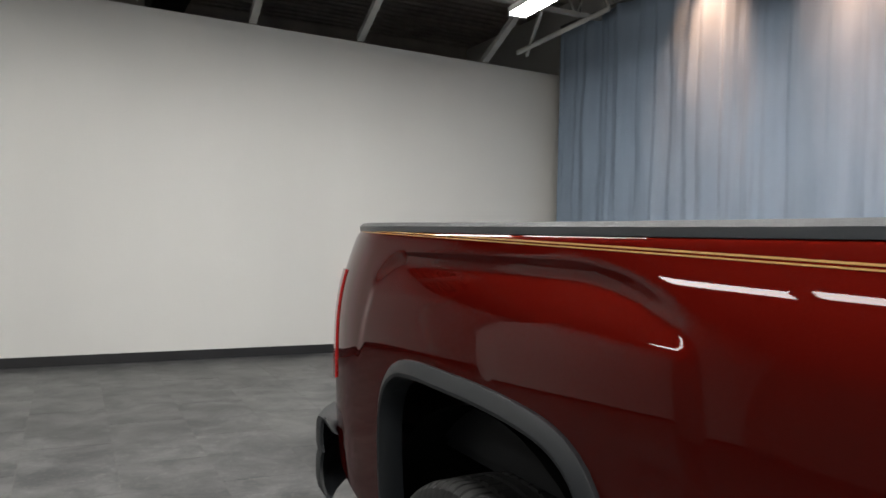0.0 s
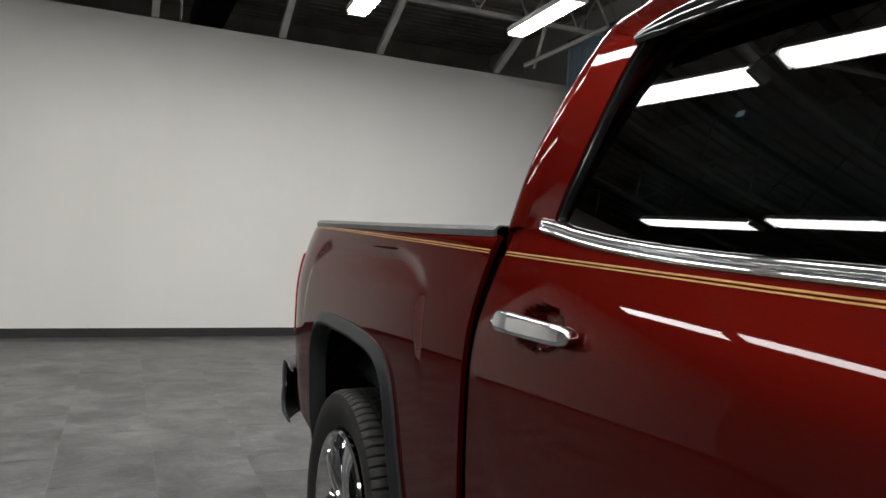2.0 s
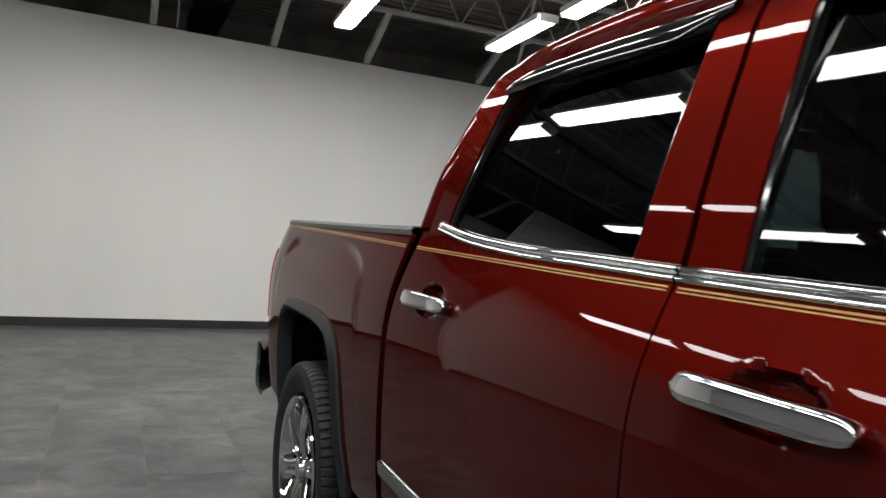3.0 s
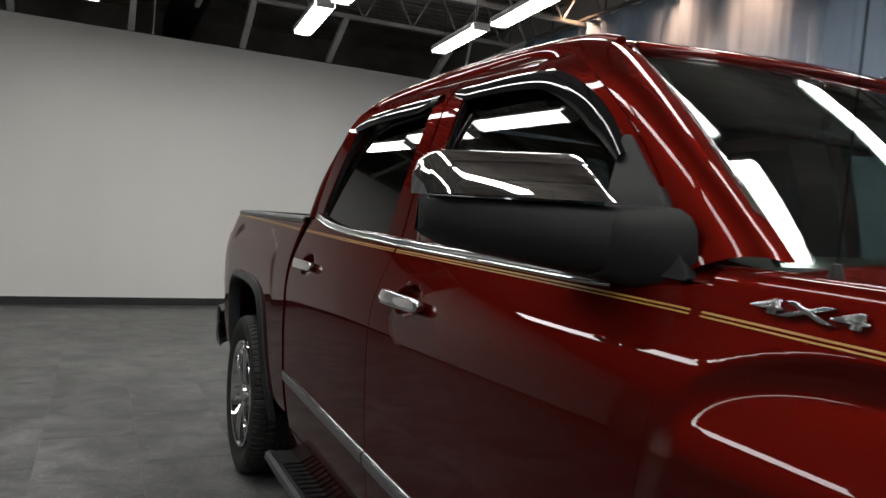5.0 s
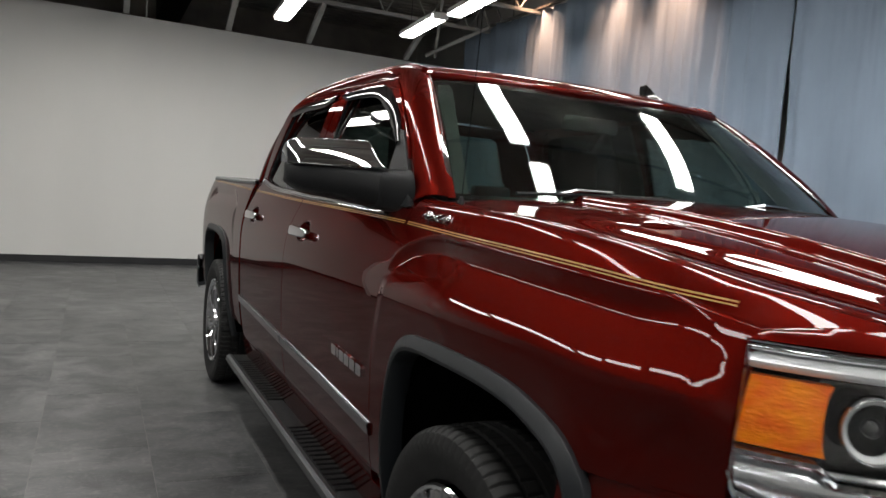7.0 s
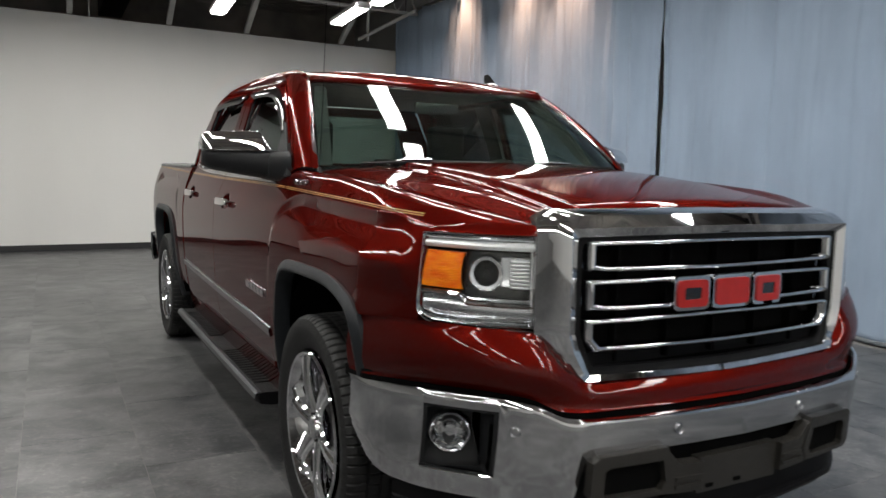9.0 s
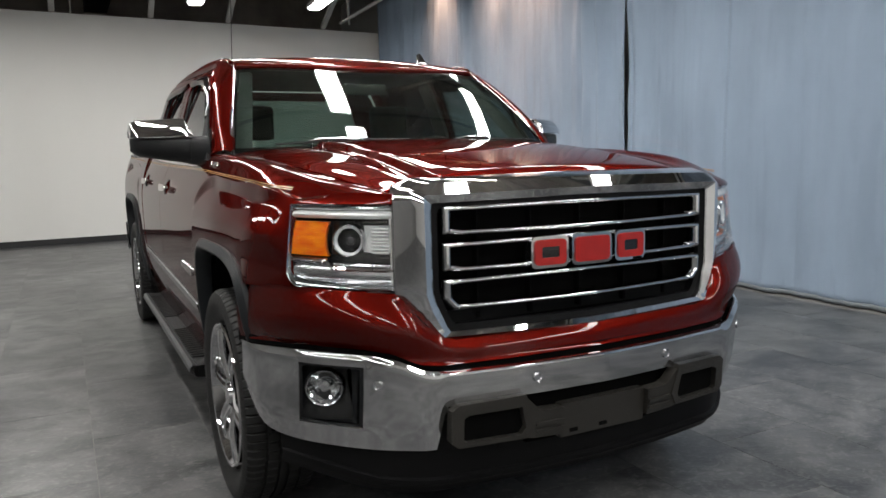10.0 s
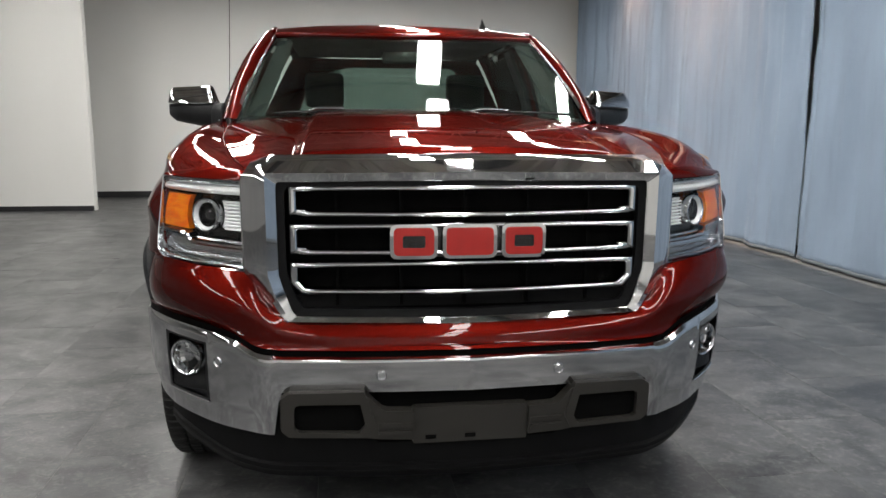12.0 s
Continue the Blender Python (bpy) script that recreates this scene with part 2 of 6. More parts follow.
def box(bm, x0, x1, y0, y1, z0, z1, bevel=0.0):
    v = [bm.verts.new((x, y, z)) for z in (z0, z1) for y in (y0, y1) for x in (x0, x1)]
    fs = [bm.faces.new([v[i] for i in q]) for q in ((0, 2, 3, 1), (4, 5, 7, 6), (0, 1, 5, 4), (2, 6, 7, 3), (0, 4, 6, 2), (1, 3, 7, 5))]
    if bevel:
        es = {e for f in fs for e in f.edges}
        bmesh.ops.bevel(bm, geom=list(es), offset=bevel, segments=2, affect="EDGES", profile=0.6)
    return bm


def boxed(*a, **k):
    return box(bmesh.new(), *a, **k)


def lerp(a, b, t):
    return a + (b - a) * t


def smooth01(t):
    t = min(max(t, 0.0), 1.0)
    return t * t * (3 - 2 * t)


def table(rows, x):
    """Piecewise curve through (x, value) rows, eased by a cubic."""
    if x <= rows[0][0]:
        return rows[0][1]
    if x >= rows[-1][0]:
        return rows[-1][1]
    for i in range(len(rows) - 1):
        x0, v0 = rows[i]
        x1, v1 = rows[i + 1]
        if x <= x1:
            h = x1 - x0
            def slope(k):
                if k <= 0 or k >= len(rows) - 1:
                    k2 = min(max(k, 1), len(rows) - 1)
                    return (rows[k2][1] - rows[k2 - 1][1]) / (rows[k2][0] - rows[k2 - 1][0])
                a = (rows[k][1] - rows[k - 1][1]) / (rows[k][0] - rows[k - 1][0])
                b = (rows[k + 1][1] - rows[k][1]) / (rows[k + 1][0] - rows[k][0])
                return 0 if a * b <= 0 else 2 * a * b / (a + b)
            m0, m1 = slope(i) * h, slope(i + 1) * h
            t = (x - x0) / h
            return (2 * t**3 - 3 * t**2 + 1) * v0 + (t**3 - 2 * t**2 + t) * m0 + (-2 * t**3 + 3 * t**2) * v1 + (t**3 - t**2) * m1
    return rows[-1][1]


def shell(rows, thick=0.0, core=None, closed=False, skip=None):
    """A sheet through rows of points, given thickness towards core(p)."""
    bm = bmesh.new()
    nu, nv = len(rows), len(rows[0])
    out = [[bm.verts.new(p) for p in r] for r in rows]
    last = nu if closed else nu - 1
    def quads(g, flip):
        for i in range(last):
            for j in range(nv - 1):
                if skip and skip(i, j):
                    continue
                q = [g[i][j], g[(i + 1) % nu][j], g[(i + 1) % nu][j + 1], g[i][j + 1]]
                bm.faces.new(q[::-1] if flip else q)
    quads(out, False)
    if thick:
        inn = []
        for r in rows:
            line = []
            for p in r:
                d = (core(p) - p)
                line.append(bm.verts.new(p + d.normalized() * thick))
            inn.append(line)
        quads(inn, True)
        edge = {}
        for i in range(nu):
            for j in range(nv):
                edge[out[i][j]] = inn[i][j]
        for e in [e for e in bm.edges if len(e.link_faces) == 1 and e.verts[0] in edge and e.verts[1] in edge]:
            a, b = e.verts
            bm.faces.new((a, b, edge[b], edge[a]))
        bmesh.ops.recalc_face_normals(bm, faces=bm.faces)
    return bm


def chaikin(pts, times=2):
    """A closed outline with its corners cut round."""
    pts = [Vector(p) for p in pts]
    for _ in range(times):
        pts = [q for i in range(len(pts)) for q in (pts[i].lerp(pts[(i + 1) % len(pts)], 0.25), pts[i].lerp(pts[(i + 1) % len(pts)], 0.75))]
    return pts


def spline(pts, seg=8):
    """Points along a smooth open curve through pts."""
    pts = [Vector(p) for p in pts]
    out = []
    for i in range(len(pts) - 1):
        p0, p1, p2, p3 = pts[max(i - 1, 0)], pts[i], pts[i + 1], pts[min(i + 2, len(pts) - 1)]
        for k in range(seg):
            t = k / seg
            out.append(0.5 * ((2 * p1) + (p2 - p0) * t + (2 * p0 - 5 * p1 + 4 * p2 - p3) * t * t + (3 * p1 - p0 - 3 * p2 + p3) * t ** 3))
    return out + [pts[-1]]


def axis_core(z=0.9):
    return lambda p: Vector((0, p.y, z))


def resample(pts, n, closed=False):
    pts = [Vector(p) for p in pts]
    if closed:
        pts = pts + [pts[0]]
    cum = [0.0]
    for a, b in zip(pts, pts[1:]):
        cum.append(cum[-1] + (b - a).length)
    total, out, k = cum[-1], [], 0
    m = n if closed else n - 1
    for i in range(n):
        d = total * i / m
        while k < len(pts) - 2 and cum[k + 1] < d:
            k += 1
        seg = cum[k + 1] - cum[k]
        out.append(pts[k].lerp(pts[k + 1], (d - cum[k]) / seg if seg else 0))
    return out


def rounded(pts, r=0.05, seg=5):
    """Closed 2D outline with its corners rounded."""
    out, n = [], len(pts)
    for i in range(n):
        p0, p1, p2 = Vector(pts[i - 1]), Vector(pts[i]), Vector(pts[(i + 1) % n])
        a, b = (p0 - p1), (p2 - p1)
        rr = min(r, a.length * 0.45, b.length * 0.45)
        s, e = p1 + a.normalized() * rr, p1 + b.normalized() * rr
        for k in range(seg + 1):
            t = k / seg
            out.append((1 - t) ** 2 * s + 2 * t * (1 - t) * p1 + t * t * e)
    return out


def tube(bm, pts, r, n=8, caps=True):
    pts = [Vector(p) for p in pts]
    rings = []
    for i, p in enumerate(pts):
        d = (pts[min(i + 1, len(pts) - 1)] - pts[max(i - 1, 0)]).normalized()
        up = Vector((0, 0, 1)) if abs(d.z) < 0.9 else Vector((1, 0, 0))
        a = d.cross(up).normalized()
        b = a.cross(d)
        rings.append([bm.verts.new(p + (a * math.cos(2 * math.pi * k / n) + b * math.sin(2 * math.pi * k / n)) * r) for k in range(n)])
    for r0, r1 in zip(rings, rings[1:]):
        for k in range(n):
            bm.faces.new((r0[k], r0[(k + 1) % n], r1[(k + 1) % n], r1[k]))
    if caps:
        bm.faces.new(rings[0][::-1])
        bm.faces.new(rings[-1])
    bmesh.ops.recalc_face_normals(bm, faces=bm.faces)
    return bm


def revolve(profile, n=48, axis="x"):
    """profile: (radius, along) points, turned about an axis through the origin."""
    bm = bmesh.new()
    rings = []
    for i in range(n):
        a = 2 * math.pi * i / n
        c, s = math.cos(a), math.sin(a)
        row = []
        for r, h in profile:
            row.append(bm.verts.new((h, r * c, r * s) if axis == "x" else ((r * c, h, r * s) if axis == "y" else (r * c, r * s, h))))
        rings.append(row)
    for i in range(n):
        for j in range(len(profile) - 1):
            bm.faces.new((rings[i][j], rings[(i + 1) % n][j], rings[(i + 1) % n][j + 1], rings[i][j + 1]))
    bmesh.ops.remove_doubles(bm, verts=bm.verts, dist=1e-6)
    bmesh.ops.recalc_face_normals(bm, faces=bm.faces)
    return bm


def slab(outline, place, thick):
    """A plate with a closed outline; place(a, b, d) gives the point at depth d."""
    bm = bmesh.new()
    f = [bm.verts.new(place(p[0], p[1], 0)) for p in outline]
    k = [bm.verts.new(place(p[0], p[1], thick)) for p in outline]
    bm.faces.new(f)
    bm.faces.new(k[::-1])
    n = len(f)
    for i in range(n):
        bm.faces.new((f[i], f[(i + 1) % n], k[(i + 1) % n], k[i]))
    bmesh.ops.recalc_face_normals(bm, faces=bm.faces)
    return bm


def ringed(outer, inner, place, thick, n=96, rows=2):
    """A frame between two closed outlines (same sense, same start)."""
    o, q = resample([Vector((*p, 0)) for p in outer], n, True), resample([Vector((*p, 0)) for p in inner], n, True)
    bm = bmesh.new()
    g = []
    for a, b in zip(o, q):
        line = [a.lerp(b, k / (rows - 1)) for k in range(rows)]
        g.append([bm.verts.new(place(p.x, p.y, 0)) for p in line] + [bm.verts.new(place(p.x, p.y, thick)) for p in line[::-1]])
    m = len(g[0])
    for i in range(n):
        for j in range(m):
            bm.faces.new((g[i][j], g[(i + 1) % n][j], g[(i + 1) % n][(j + 1) % m], g[i][(j + 1) % m]))
    bmesh.ops.recalc_face_normals(bm, faces=bm.faces)
    return bm


# ---- the room ----
WALL_Y, WALL_TILT, CURTAIN_X = 10.30, 0.04, 4.0
ROOM_X0, ROOM_Y0, DECK_Z = -7.4, -7.4, 4.75


def wall_y(x):
    return WALL_Y + WALL_TILT * x


def skew_wall(name, x0, x1, z0, z1, thick, material, out=0.0):
    bm = bmesh.new()
    v = []
    for x in (x0, x1):
        y = wall_y(x) - out
        for yy, z in ((y, z0), (y, z1), (y + thick, z1), (y + thick, z0)):
            v.append(bm.verts.new((x, yy, z)))
    for q in ((0, 1, 2, 3), (7, 6, 5, 4), (0, 4, 5, 1), (1, 5, 6, 2), (2, 6, 7, 3), (3, 7, 4, 0)):
        bm.faces.new([v[i] for i in q])
    bmesh.ops.recalc_face_normals(bm, faces=bm.faces)
    return finish(name, bm, material, False)


def build_room():
    base = finish("floor", boxed(ROOM_X0, 4.6, ROOM_Y0, 14.0, -0.12, -0.0008), JOINT, False)
    tagged(base, "slate-look grey vinyl tile floor", "floor", kind="structure")
    w = skew_wall("wall_north", ROOM_X0, 4.25, 0, 3.56, 0.14, WALLM)
    tagged(w, "plain white painted partition wall", "wall", kind="structure")
    b = skew_wall("baseboard", ROOM_X0, 3.98, 0, 0.10, 0.016, BASEM, 0.016)
    tagged(b, "black vinyl baseboard along the white wall", "baseboard", kind="structure")
    w2 = finish("wall_northwest", boxed(ROOM_X0, -3.81, 8.22, 8.36, 0, 3.62), WALLM, False)
    tagged(w2, "unseen white wall added to bounce light on the truck front standing forward of the far wall", "wall", kind="structure")
    b2 = finish("baseboard_west", boxed(ROOM_X0, -3.82, 8.204, 8.219, 0, 0.07), BASEM, False)
    tagged(b2, "black vinyl baseboard", "baseboard", kind="structure")
    # west wall is out of view, kept grey so the lower doors stay dark
    w3 = finish("wall_west", boxed(ROOM_X0 - 0.2, ROOM_X0, ROOM_Y0, 14, 0, DECK_Z), HALLM, False)
    tagged(w3, "unseen side wall, grey to cut the fill light on the truck", "wall", kind="structure")
    # south wall is out of view, added as a white bounce for nose and chrome
    w4 = finish("wall_south", boxed(ROOM_X0, 4.6, ROOM_Y0 - 0.2, ROOM_Y0, 0, DECK_Z), WALLM, False)
    tagged(w4, "unseen white wall added to bounce light on the truck front", "wall", kind="structure")
    w6 = finish("wall_east", boxed(4.6, 4.8, ROOM_Y0, 14, 0, DECK_Z), WALLM, False)
    tagged(w6, "wall behind the curtain", "wall", kind="structure")
    # far wall takes the lifted deck tone, since no lamp lights that space
    w7 = finish("wall_beyond", boxed(ROOM_X0, 4.6, 14, 14.2, 0, DECK_Z), DECK, False)
    tagged(w7, "wall beyond the partition, pale in place of lamps there", "wall", kind="structure")
    # corrugated steel roof deck
    bm = bmesh.new()
    rows = []
    y = ROOM_Y0
    while y < 14:
        rows += [(y, 0), (y + 0.09, 0), (y + 0.11, 0.04), (y + 0.19, 0.04), (y + 0.20, 0)]
        y += 0.2
    va = [bm.verts.new((ROOM_X0, y, DECK_Z + h)) for y, h in rows]
    vb = [bm.verts.new((4.8, y, DECK_Z + h)) for y, h in rows]
    for i in range(len(rows) - 1):
        bm.faces.new((va[i], va[i + 1], vb[i + 1], vb[i]))
    c = finish("ceiling", bm, DECK, False)
    tagged(c, "dark corrugated steel roof deck", "ceiling", kind="structure")
    top = finish("roof_slab", boxed(ROOM_X0, 4.8, ROOM_Y0, 14, DECK_Z + 0.06, DECK_Z + 0.2), DECK, False)
    tagged(top, "roof above the steel deck", "roof", kind="structure")


def build_truss(y):
    t = thing("roof_truss", "pale grey open-web steel roof joist", "joist", "roof joists")
    z0, z1 = 4.03, 4.66
    part("bottom_chord", boxed(ROOM_X0, 4.6, y - 0.03, y + 0.03, z0, z0 + 0.045), STEEL, t, smooth=False)
    part("top_chord", boxed(ROOM_X0, 4.6, y - 0.03, y + 0.03, z1, z1 + 0.05), DIMST, t, smooth=False)
    x, k = -5.0, 0
    while x < 4.4:
        bm = tube(bmesh.new(), [(x, y, z0 + 0.02 if k % 2 == 0 else z1 + 0.02), (x + 0.36, y, z1 + 0.02 if k % 2 == 0 else z0 + 0.02)], 0.013, 6)
        part("web_rod", bm, STEEL, t)
        x, k = x + 0.36, k + 1


def build_brace(x):
    bm = bmesh.new()
    w = 0.04
    y0, z0, y1, z1 = wall_y(x) - 0.01, 3.57, 9.52, 4.03
    v = [bm.verts.new((x + dx, y + oy, z + oz)) for y, z in ((y0, z0), (y1, z1)) for dx, oy, oz in ((-w, 0, 0), (w, 0, 0), (w, 0.03, 0.06), (-w, 0.03, 0.06))]
    for q in ((0, 1, 2, 3), (7, 6, 5, 4), (0, 4, 5, 1), (1, 5, 6, 2), (2, 6, 7, 3), (3, 7, 4, 0)):
        bm.faces.new([v[i] for i in q])
    bmesh.ops.recalc_face_normals(bm, faces=bm.faces)
    ob = finish("wall_brace", bm, STEEL, False)
    tagged(ob, "pale steel brace from the wall top to a roof joist", "brace", "wall braces")


def lamp_master():
    lamp = thing("ceiling_lamp", "long white fluorescent wraparound lamp, lit", "ceiling lamp", "ceiling lamps")
    L, W = 1.30, 0.215
    rows = []
    for i in range(13):
        a = math.pi * i / 12
        x, z = -math.cos(a) * W / 2, -math.sin(a) ** 0.6 * 0.045 if 0 < i < 12 else 0
        row = []
        for j, (yy, s) in enumerate(((-L / 2, 0.80), (-L / 2 + 0.02, 0.95), (-L / 2 + 0.05, 1), (L / 2 - 0.05, 1), (L / 2 - 0.02, 0.95), (L / 2, 0.80))):
            row.append(Vector((x * s, yy, z * s)))
        rows.append(row)
    bm = shell(rows)
    for j in (0, 5):
        vs = [v for v in bm.verts if abs(v.co.y - (-L / 2 if j == 0 else L / 2)) < 1e-4]
        bm.faces.new(sorted(vs, key=lambda v: v.co.x))
    bmesh.ops.recalc_face_normals(bm, faces=bm.faces)
    part("diffuser", bm, LAMPG, lamp, "glowing white diffuser")
    for e in (-1, 1):
        y0, y1 = sorted((e * L / 2, e * (L / 2 + 0.035)))
        part("end_cap", boxed(-W / 2 + 0.012, W / 2 - 0.012, y0, y1, -0.046, 0.03, bevel=0.012), FIXT, lamp, "white plastic end cap")
    part("housing", boxed(-W / 2 + 0.01, W / 2 - 0.01, -L / 2 + 0.01, L / 2 - 0.01, 0.004, 0.05, bevel=0.008), FIXT, lamp)
    # opaque skirts added to block sideways light and send it down
    for e in (-1, 1):
        part("side_rail", boxed(min(e * (W / 2 + 0.001), e * (W / 2 + 0.007)), max(e * (W / 2 + 0.001), e * (W / 2 + 0.007)), -L / 2, L / 2, -0.022, 0.03), FIXT, lamp, smooth=False)
    for y in (-0.5, 0.5):
        part("hanger_rod", tube(bmesh.new(), [(0, y, 0.045), (0, y, 1.265)], 0.004, 6), DIMST, lamp)
    return lamp


def build_lamps():
    master = lamp_master()
    first = True
    for x, y0 in ((2.15, 8.42), (0.45, 8.66), (-1.86, 8.70), (-4.2, 7.3)):
        y = y0 - 0.70
        # southern ends of the rows are unseen, added to light the truck's front
        while y > -6.7:
            m = pose(x - 0.05, y, 3.53, 0, 0, -4)
            if first:
                master.matrix_basis = m
                first = False
            else:
                copy_thing(master, m)
            y -= 1.545


def build_curtain(y0, y1, name_label, phase):
    n = int((y1 - y0) / 0.02)
    zs = [0.015, 0.09] + [0.3 + 0.158 * k for k in range(25)]
    rows = []
    for i in range(n + 1):
        y = lerp(y0, y1, i / n)
        f = noise.noise((y * 2.6, phase, 0)) * 0.075 + noise.noise((y * 6.5, phase, 3)) * 0.05 + noise.noise((y * 14, phase, 7)) * 0.018
        row = []
        for z in zs:
            a = 0.6 + 0.5 * z / 4.3
            wob = noise.noise((y * 3.0, z * 0.9, 5 + phase)) * 0.04 + noise.noise((y * 7.0, z * 2.2, 9 + phase)) * 0.014 + noise.noise((y * 9.0 + z * 4.0, z * 5.5, 3 + phase)) * 0.008
            low = smooth01((0.5 - z) / 0.5) * noise.noise((y * 1.5, 0, 2)) * 0.08
            row.append(Vector((CURTAIN_X + 0.05 - 0.014 * max(0.0, y - 3.65) + f * a + wob + low, y, z)))
        rows.append(row)
    cur = thing("curtain", name_label, "curtain", "curtains")
    part("drape", shell(rows, 0.006, lambda p: Vector((20, p.y, p.z))), CURTAIN, cur, angle=180)
    hem = [[Vector((p.x - 0.008, p.y, 0.012)), Vector((p.x - 0.009, p.y, 0.05))] for p in (r[0] for r in rows)]
    part("hem", shell(hem, 0.004, lambda p: Vector((20, p.y, p.z))), HEM, cur, "pale worn bottom hem", angle=180)


def build_track():
    t = thing("curtain_track", "grey steel curtain track on brackets below the roof", "curtain track")
    part("rail", boxed(3.93, 3.965, -7.3, 10.2, 4.09, 4.125), DIMST, t, smooth=False)
    y = -7
    while y < 10:
        part("bracket", boxed(3.94, 3.955, y, y + 0.02, 4.126, 4.75), DIMST, t, smooth=False)
        y += 1.2


def build_services():
    d = thing("air_duct", "black sheet-metal air duct below the roof", "duct")
    part("trunk", boxed(-0.85, -0.45, 8.6, 13, 4.08, 4.42, bevel=0.01), DUCT, d, smooth=False)
    part("pipe", tube(bmesh.new(), [(-0.62, 8.4, 4.0), (-0.62, 10.1, 4.0)], 0.035, 10), STEEL, d)
    c = thing("conduit", "thin grey conduit pipe under the roof", "conduit")
    part("run", tube(bmesh.new(), [(-1.15, 9.9, 3.5), (-1.15, 9.9, 4.80)], 0.012, 8), STEEL, c)
    u = thing("unit_heater_frame", "pale steel bracket frame near the curtain", "bracket")
    part("arm", tube(bmesh.new(), [(3.1, 9.9, 3.6), (3.75, 9.0, 4.0)], 0.03, 8), STEEL, u)
    part("strut", tube(bmesh.new(), [(3.75, 9.0, 4.0), (3.6, 9.3, 4.7)], 0.02, 8), STEEL, u)
    part("rail", tube(bmesh.new(), [(3.3, 10.0, 3.62), (2.6, 8.2, 4.4)], 0.022, 8), STEEL, u)


def build_washers():
    for y in (7.75, 6.15, 5.1):
        h = thing("wall_washer", "small black lamp washing the curtain with warm light", "spot lamp", "curtain lamps")
        part("can", revolve([(0.0, 0.10), (0.045, 0.10), (0.05, 0.0), (0.042, 0.0), (0.038, 0.08), (0.0, 0.08)], 20, "z"), DUCT, h)
        part("stem", tube(bmesh.new(), [(0, 0, 0.095), (-0.08, 0, 0.30)], 0.008, 8), DUCT, h)
        h.matrix_basis = pose(3.57, y, 4.5, 0, 22, 0)
        ld = bpy.data.lights.new("wall_washer_light", "SPOT")
        ld.energy, ld.color, ld.spot_size, ld.spot_blend, ld.shadow_soft_size = WARM_POWER * 3.2, (1.0, 0.56, 0.34), radians(60), 1.0, 0.16
        lo = new("wall_washer_light", ld)
        lo.matrix_world = look((3.61, y, 4.46), (3.98, y, 3.45))


def build_tiles():
    fl = bpy.data.objects["floor"]
    W, L, gap = 0.489, 0.978, 0.0011
    def tile_mesh(l0, l1):
        bm = bmesh.new()
        b = 0.0003
        x0, x1 = -W / 2 + gap, W / 2 - gap
        lo = [bm.verts.new(p) for p in ((x0, l0, -0.001), (x1, l0, -0.001), (x1, l1, -0.001), (x0, l1, -0.001))]
        hi = [bm.verts.new(p) for p in ((x0 + b, l0 + b, 0), (x1 - b, l0 + b, 0), (x1 - b, l1 - b, 0), (x0 + b, l1 - b, 0))]
        bm.faces.new(hi)
        for i in range(4):
            bm.faces.new((lo[i], lo[(i + 1) % 4], hi[(i + 1) % 4], hi[i]))
        me = bpy.data.meshes.new("tile")
        bm.to_mesh(me)
        bm.free()
        me.materials.append(SLATE)
        return me
    me = tile_mesh(-L / 2 + gap, L / 2 - gap)
    rest_v, rest_f = [], []
    for c in range(-15, 11):
        x = -1.42 + W * (c + 0.5)
        if x + W / 2 > 4.6 or x - W / 2 < ROOM_X0:
            continue
        for r in range(-9, 14):
            y = -0.13 + L * (r + 0.5) + (0.0 if c % 2 == 0 else L / 2)
            if y - L / 2 < ROOM_Y0:
                continue
            near = -4.2 < x < 4.2 and -3.2 < y < 10.0 and not (abs(x) < 0.75 and -0.5 < y < 4.2)
            if near:
                t = new("tile", me)
                t.location = (x, y, 0)
                t.parent = fl
            else:
                k = len(rest_v)
                for dx, dy in ((-1, -1), (1, -1), (1, 1), (-1, 1)):
                    rest_v.append((x + dx * (W / 2 - gap), y + dy * (L / 2 - gap), 0))
                rest_f.append((k, k + 1, k + 2, k + 3))
    m2 = bpy.data.meshes.new("far_tiles")
    m2.from_pydata(rest_v, [], rest_f)
    m2.materials.append(SLATE)
    ft = tagged(new("far_tiles", m2), kind="stuff")
    ft.parent = fl


# ---- the pickup truck: x across, y towards its tail, front axle at y = 0 ----
AXLES, TYRE_R = (-0.055, 3.54), 0.402
SECTION = [(0.30, 0.885), (0.45, 0.925), (0.56, 0.947), (0.66, 0.960), (0.76, 0.9675), (0.85, 0.9720), (0.93, 0.9738), (1.0, 0.9740), (1.03, 0.9734), (1.08, 0.9691), (1.13, 0.9598), (1.17, 0.9478), (1.21, 0.9334),
           (1.26, 0.9126), (1.32, 0.8876), (1.40, 0.8690), (1.50, 0.8425), (1.60, 0.8130), (1.70, 0.779), (1.772, 0.732), (1.80, 0.69)]
SHOULDER = [(-0.73, 1.158), (-0.5, 1.20), (-0.2, 1.24), (0.1, 1.262), (0.45, 1.272), (0.75, 1.270), (2.49, 1.320), (2.66, 1.322), (4.5, 1.335)]
BELT = SHOULDER[:5] + [(0.58, 1.258), (0.75, 1.252), (1.03, 1.256), (1.33, 1.260), (1.65, 1.266), (1.84, 1.272), (2.04, 1.277), (2.15, 1.282), (2.29, 1.292), (2.40, 1.304), (2.49, 1.318), (2.53, 1.322)] + SHOULDER[7:]
CUPS = ((2.417, 1.150), (1.411, 1.136))


def belt(y):
    return table(BELT, y)


def shoulder(y):
    return table(SHOULDER, y)


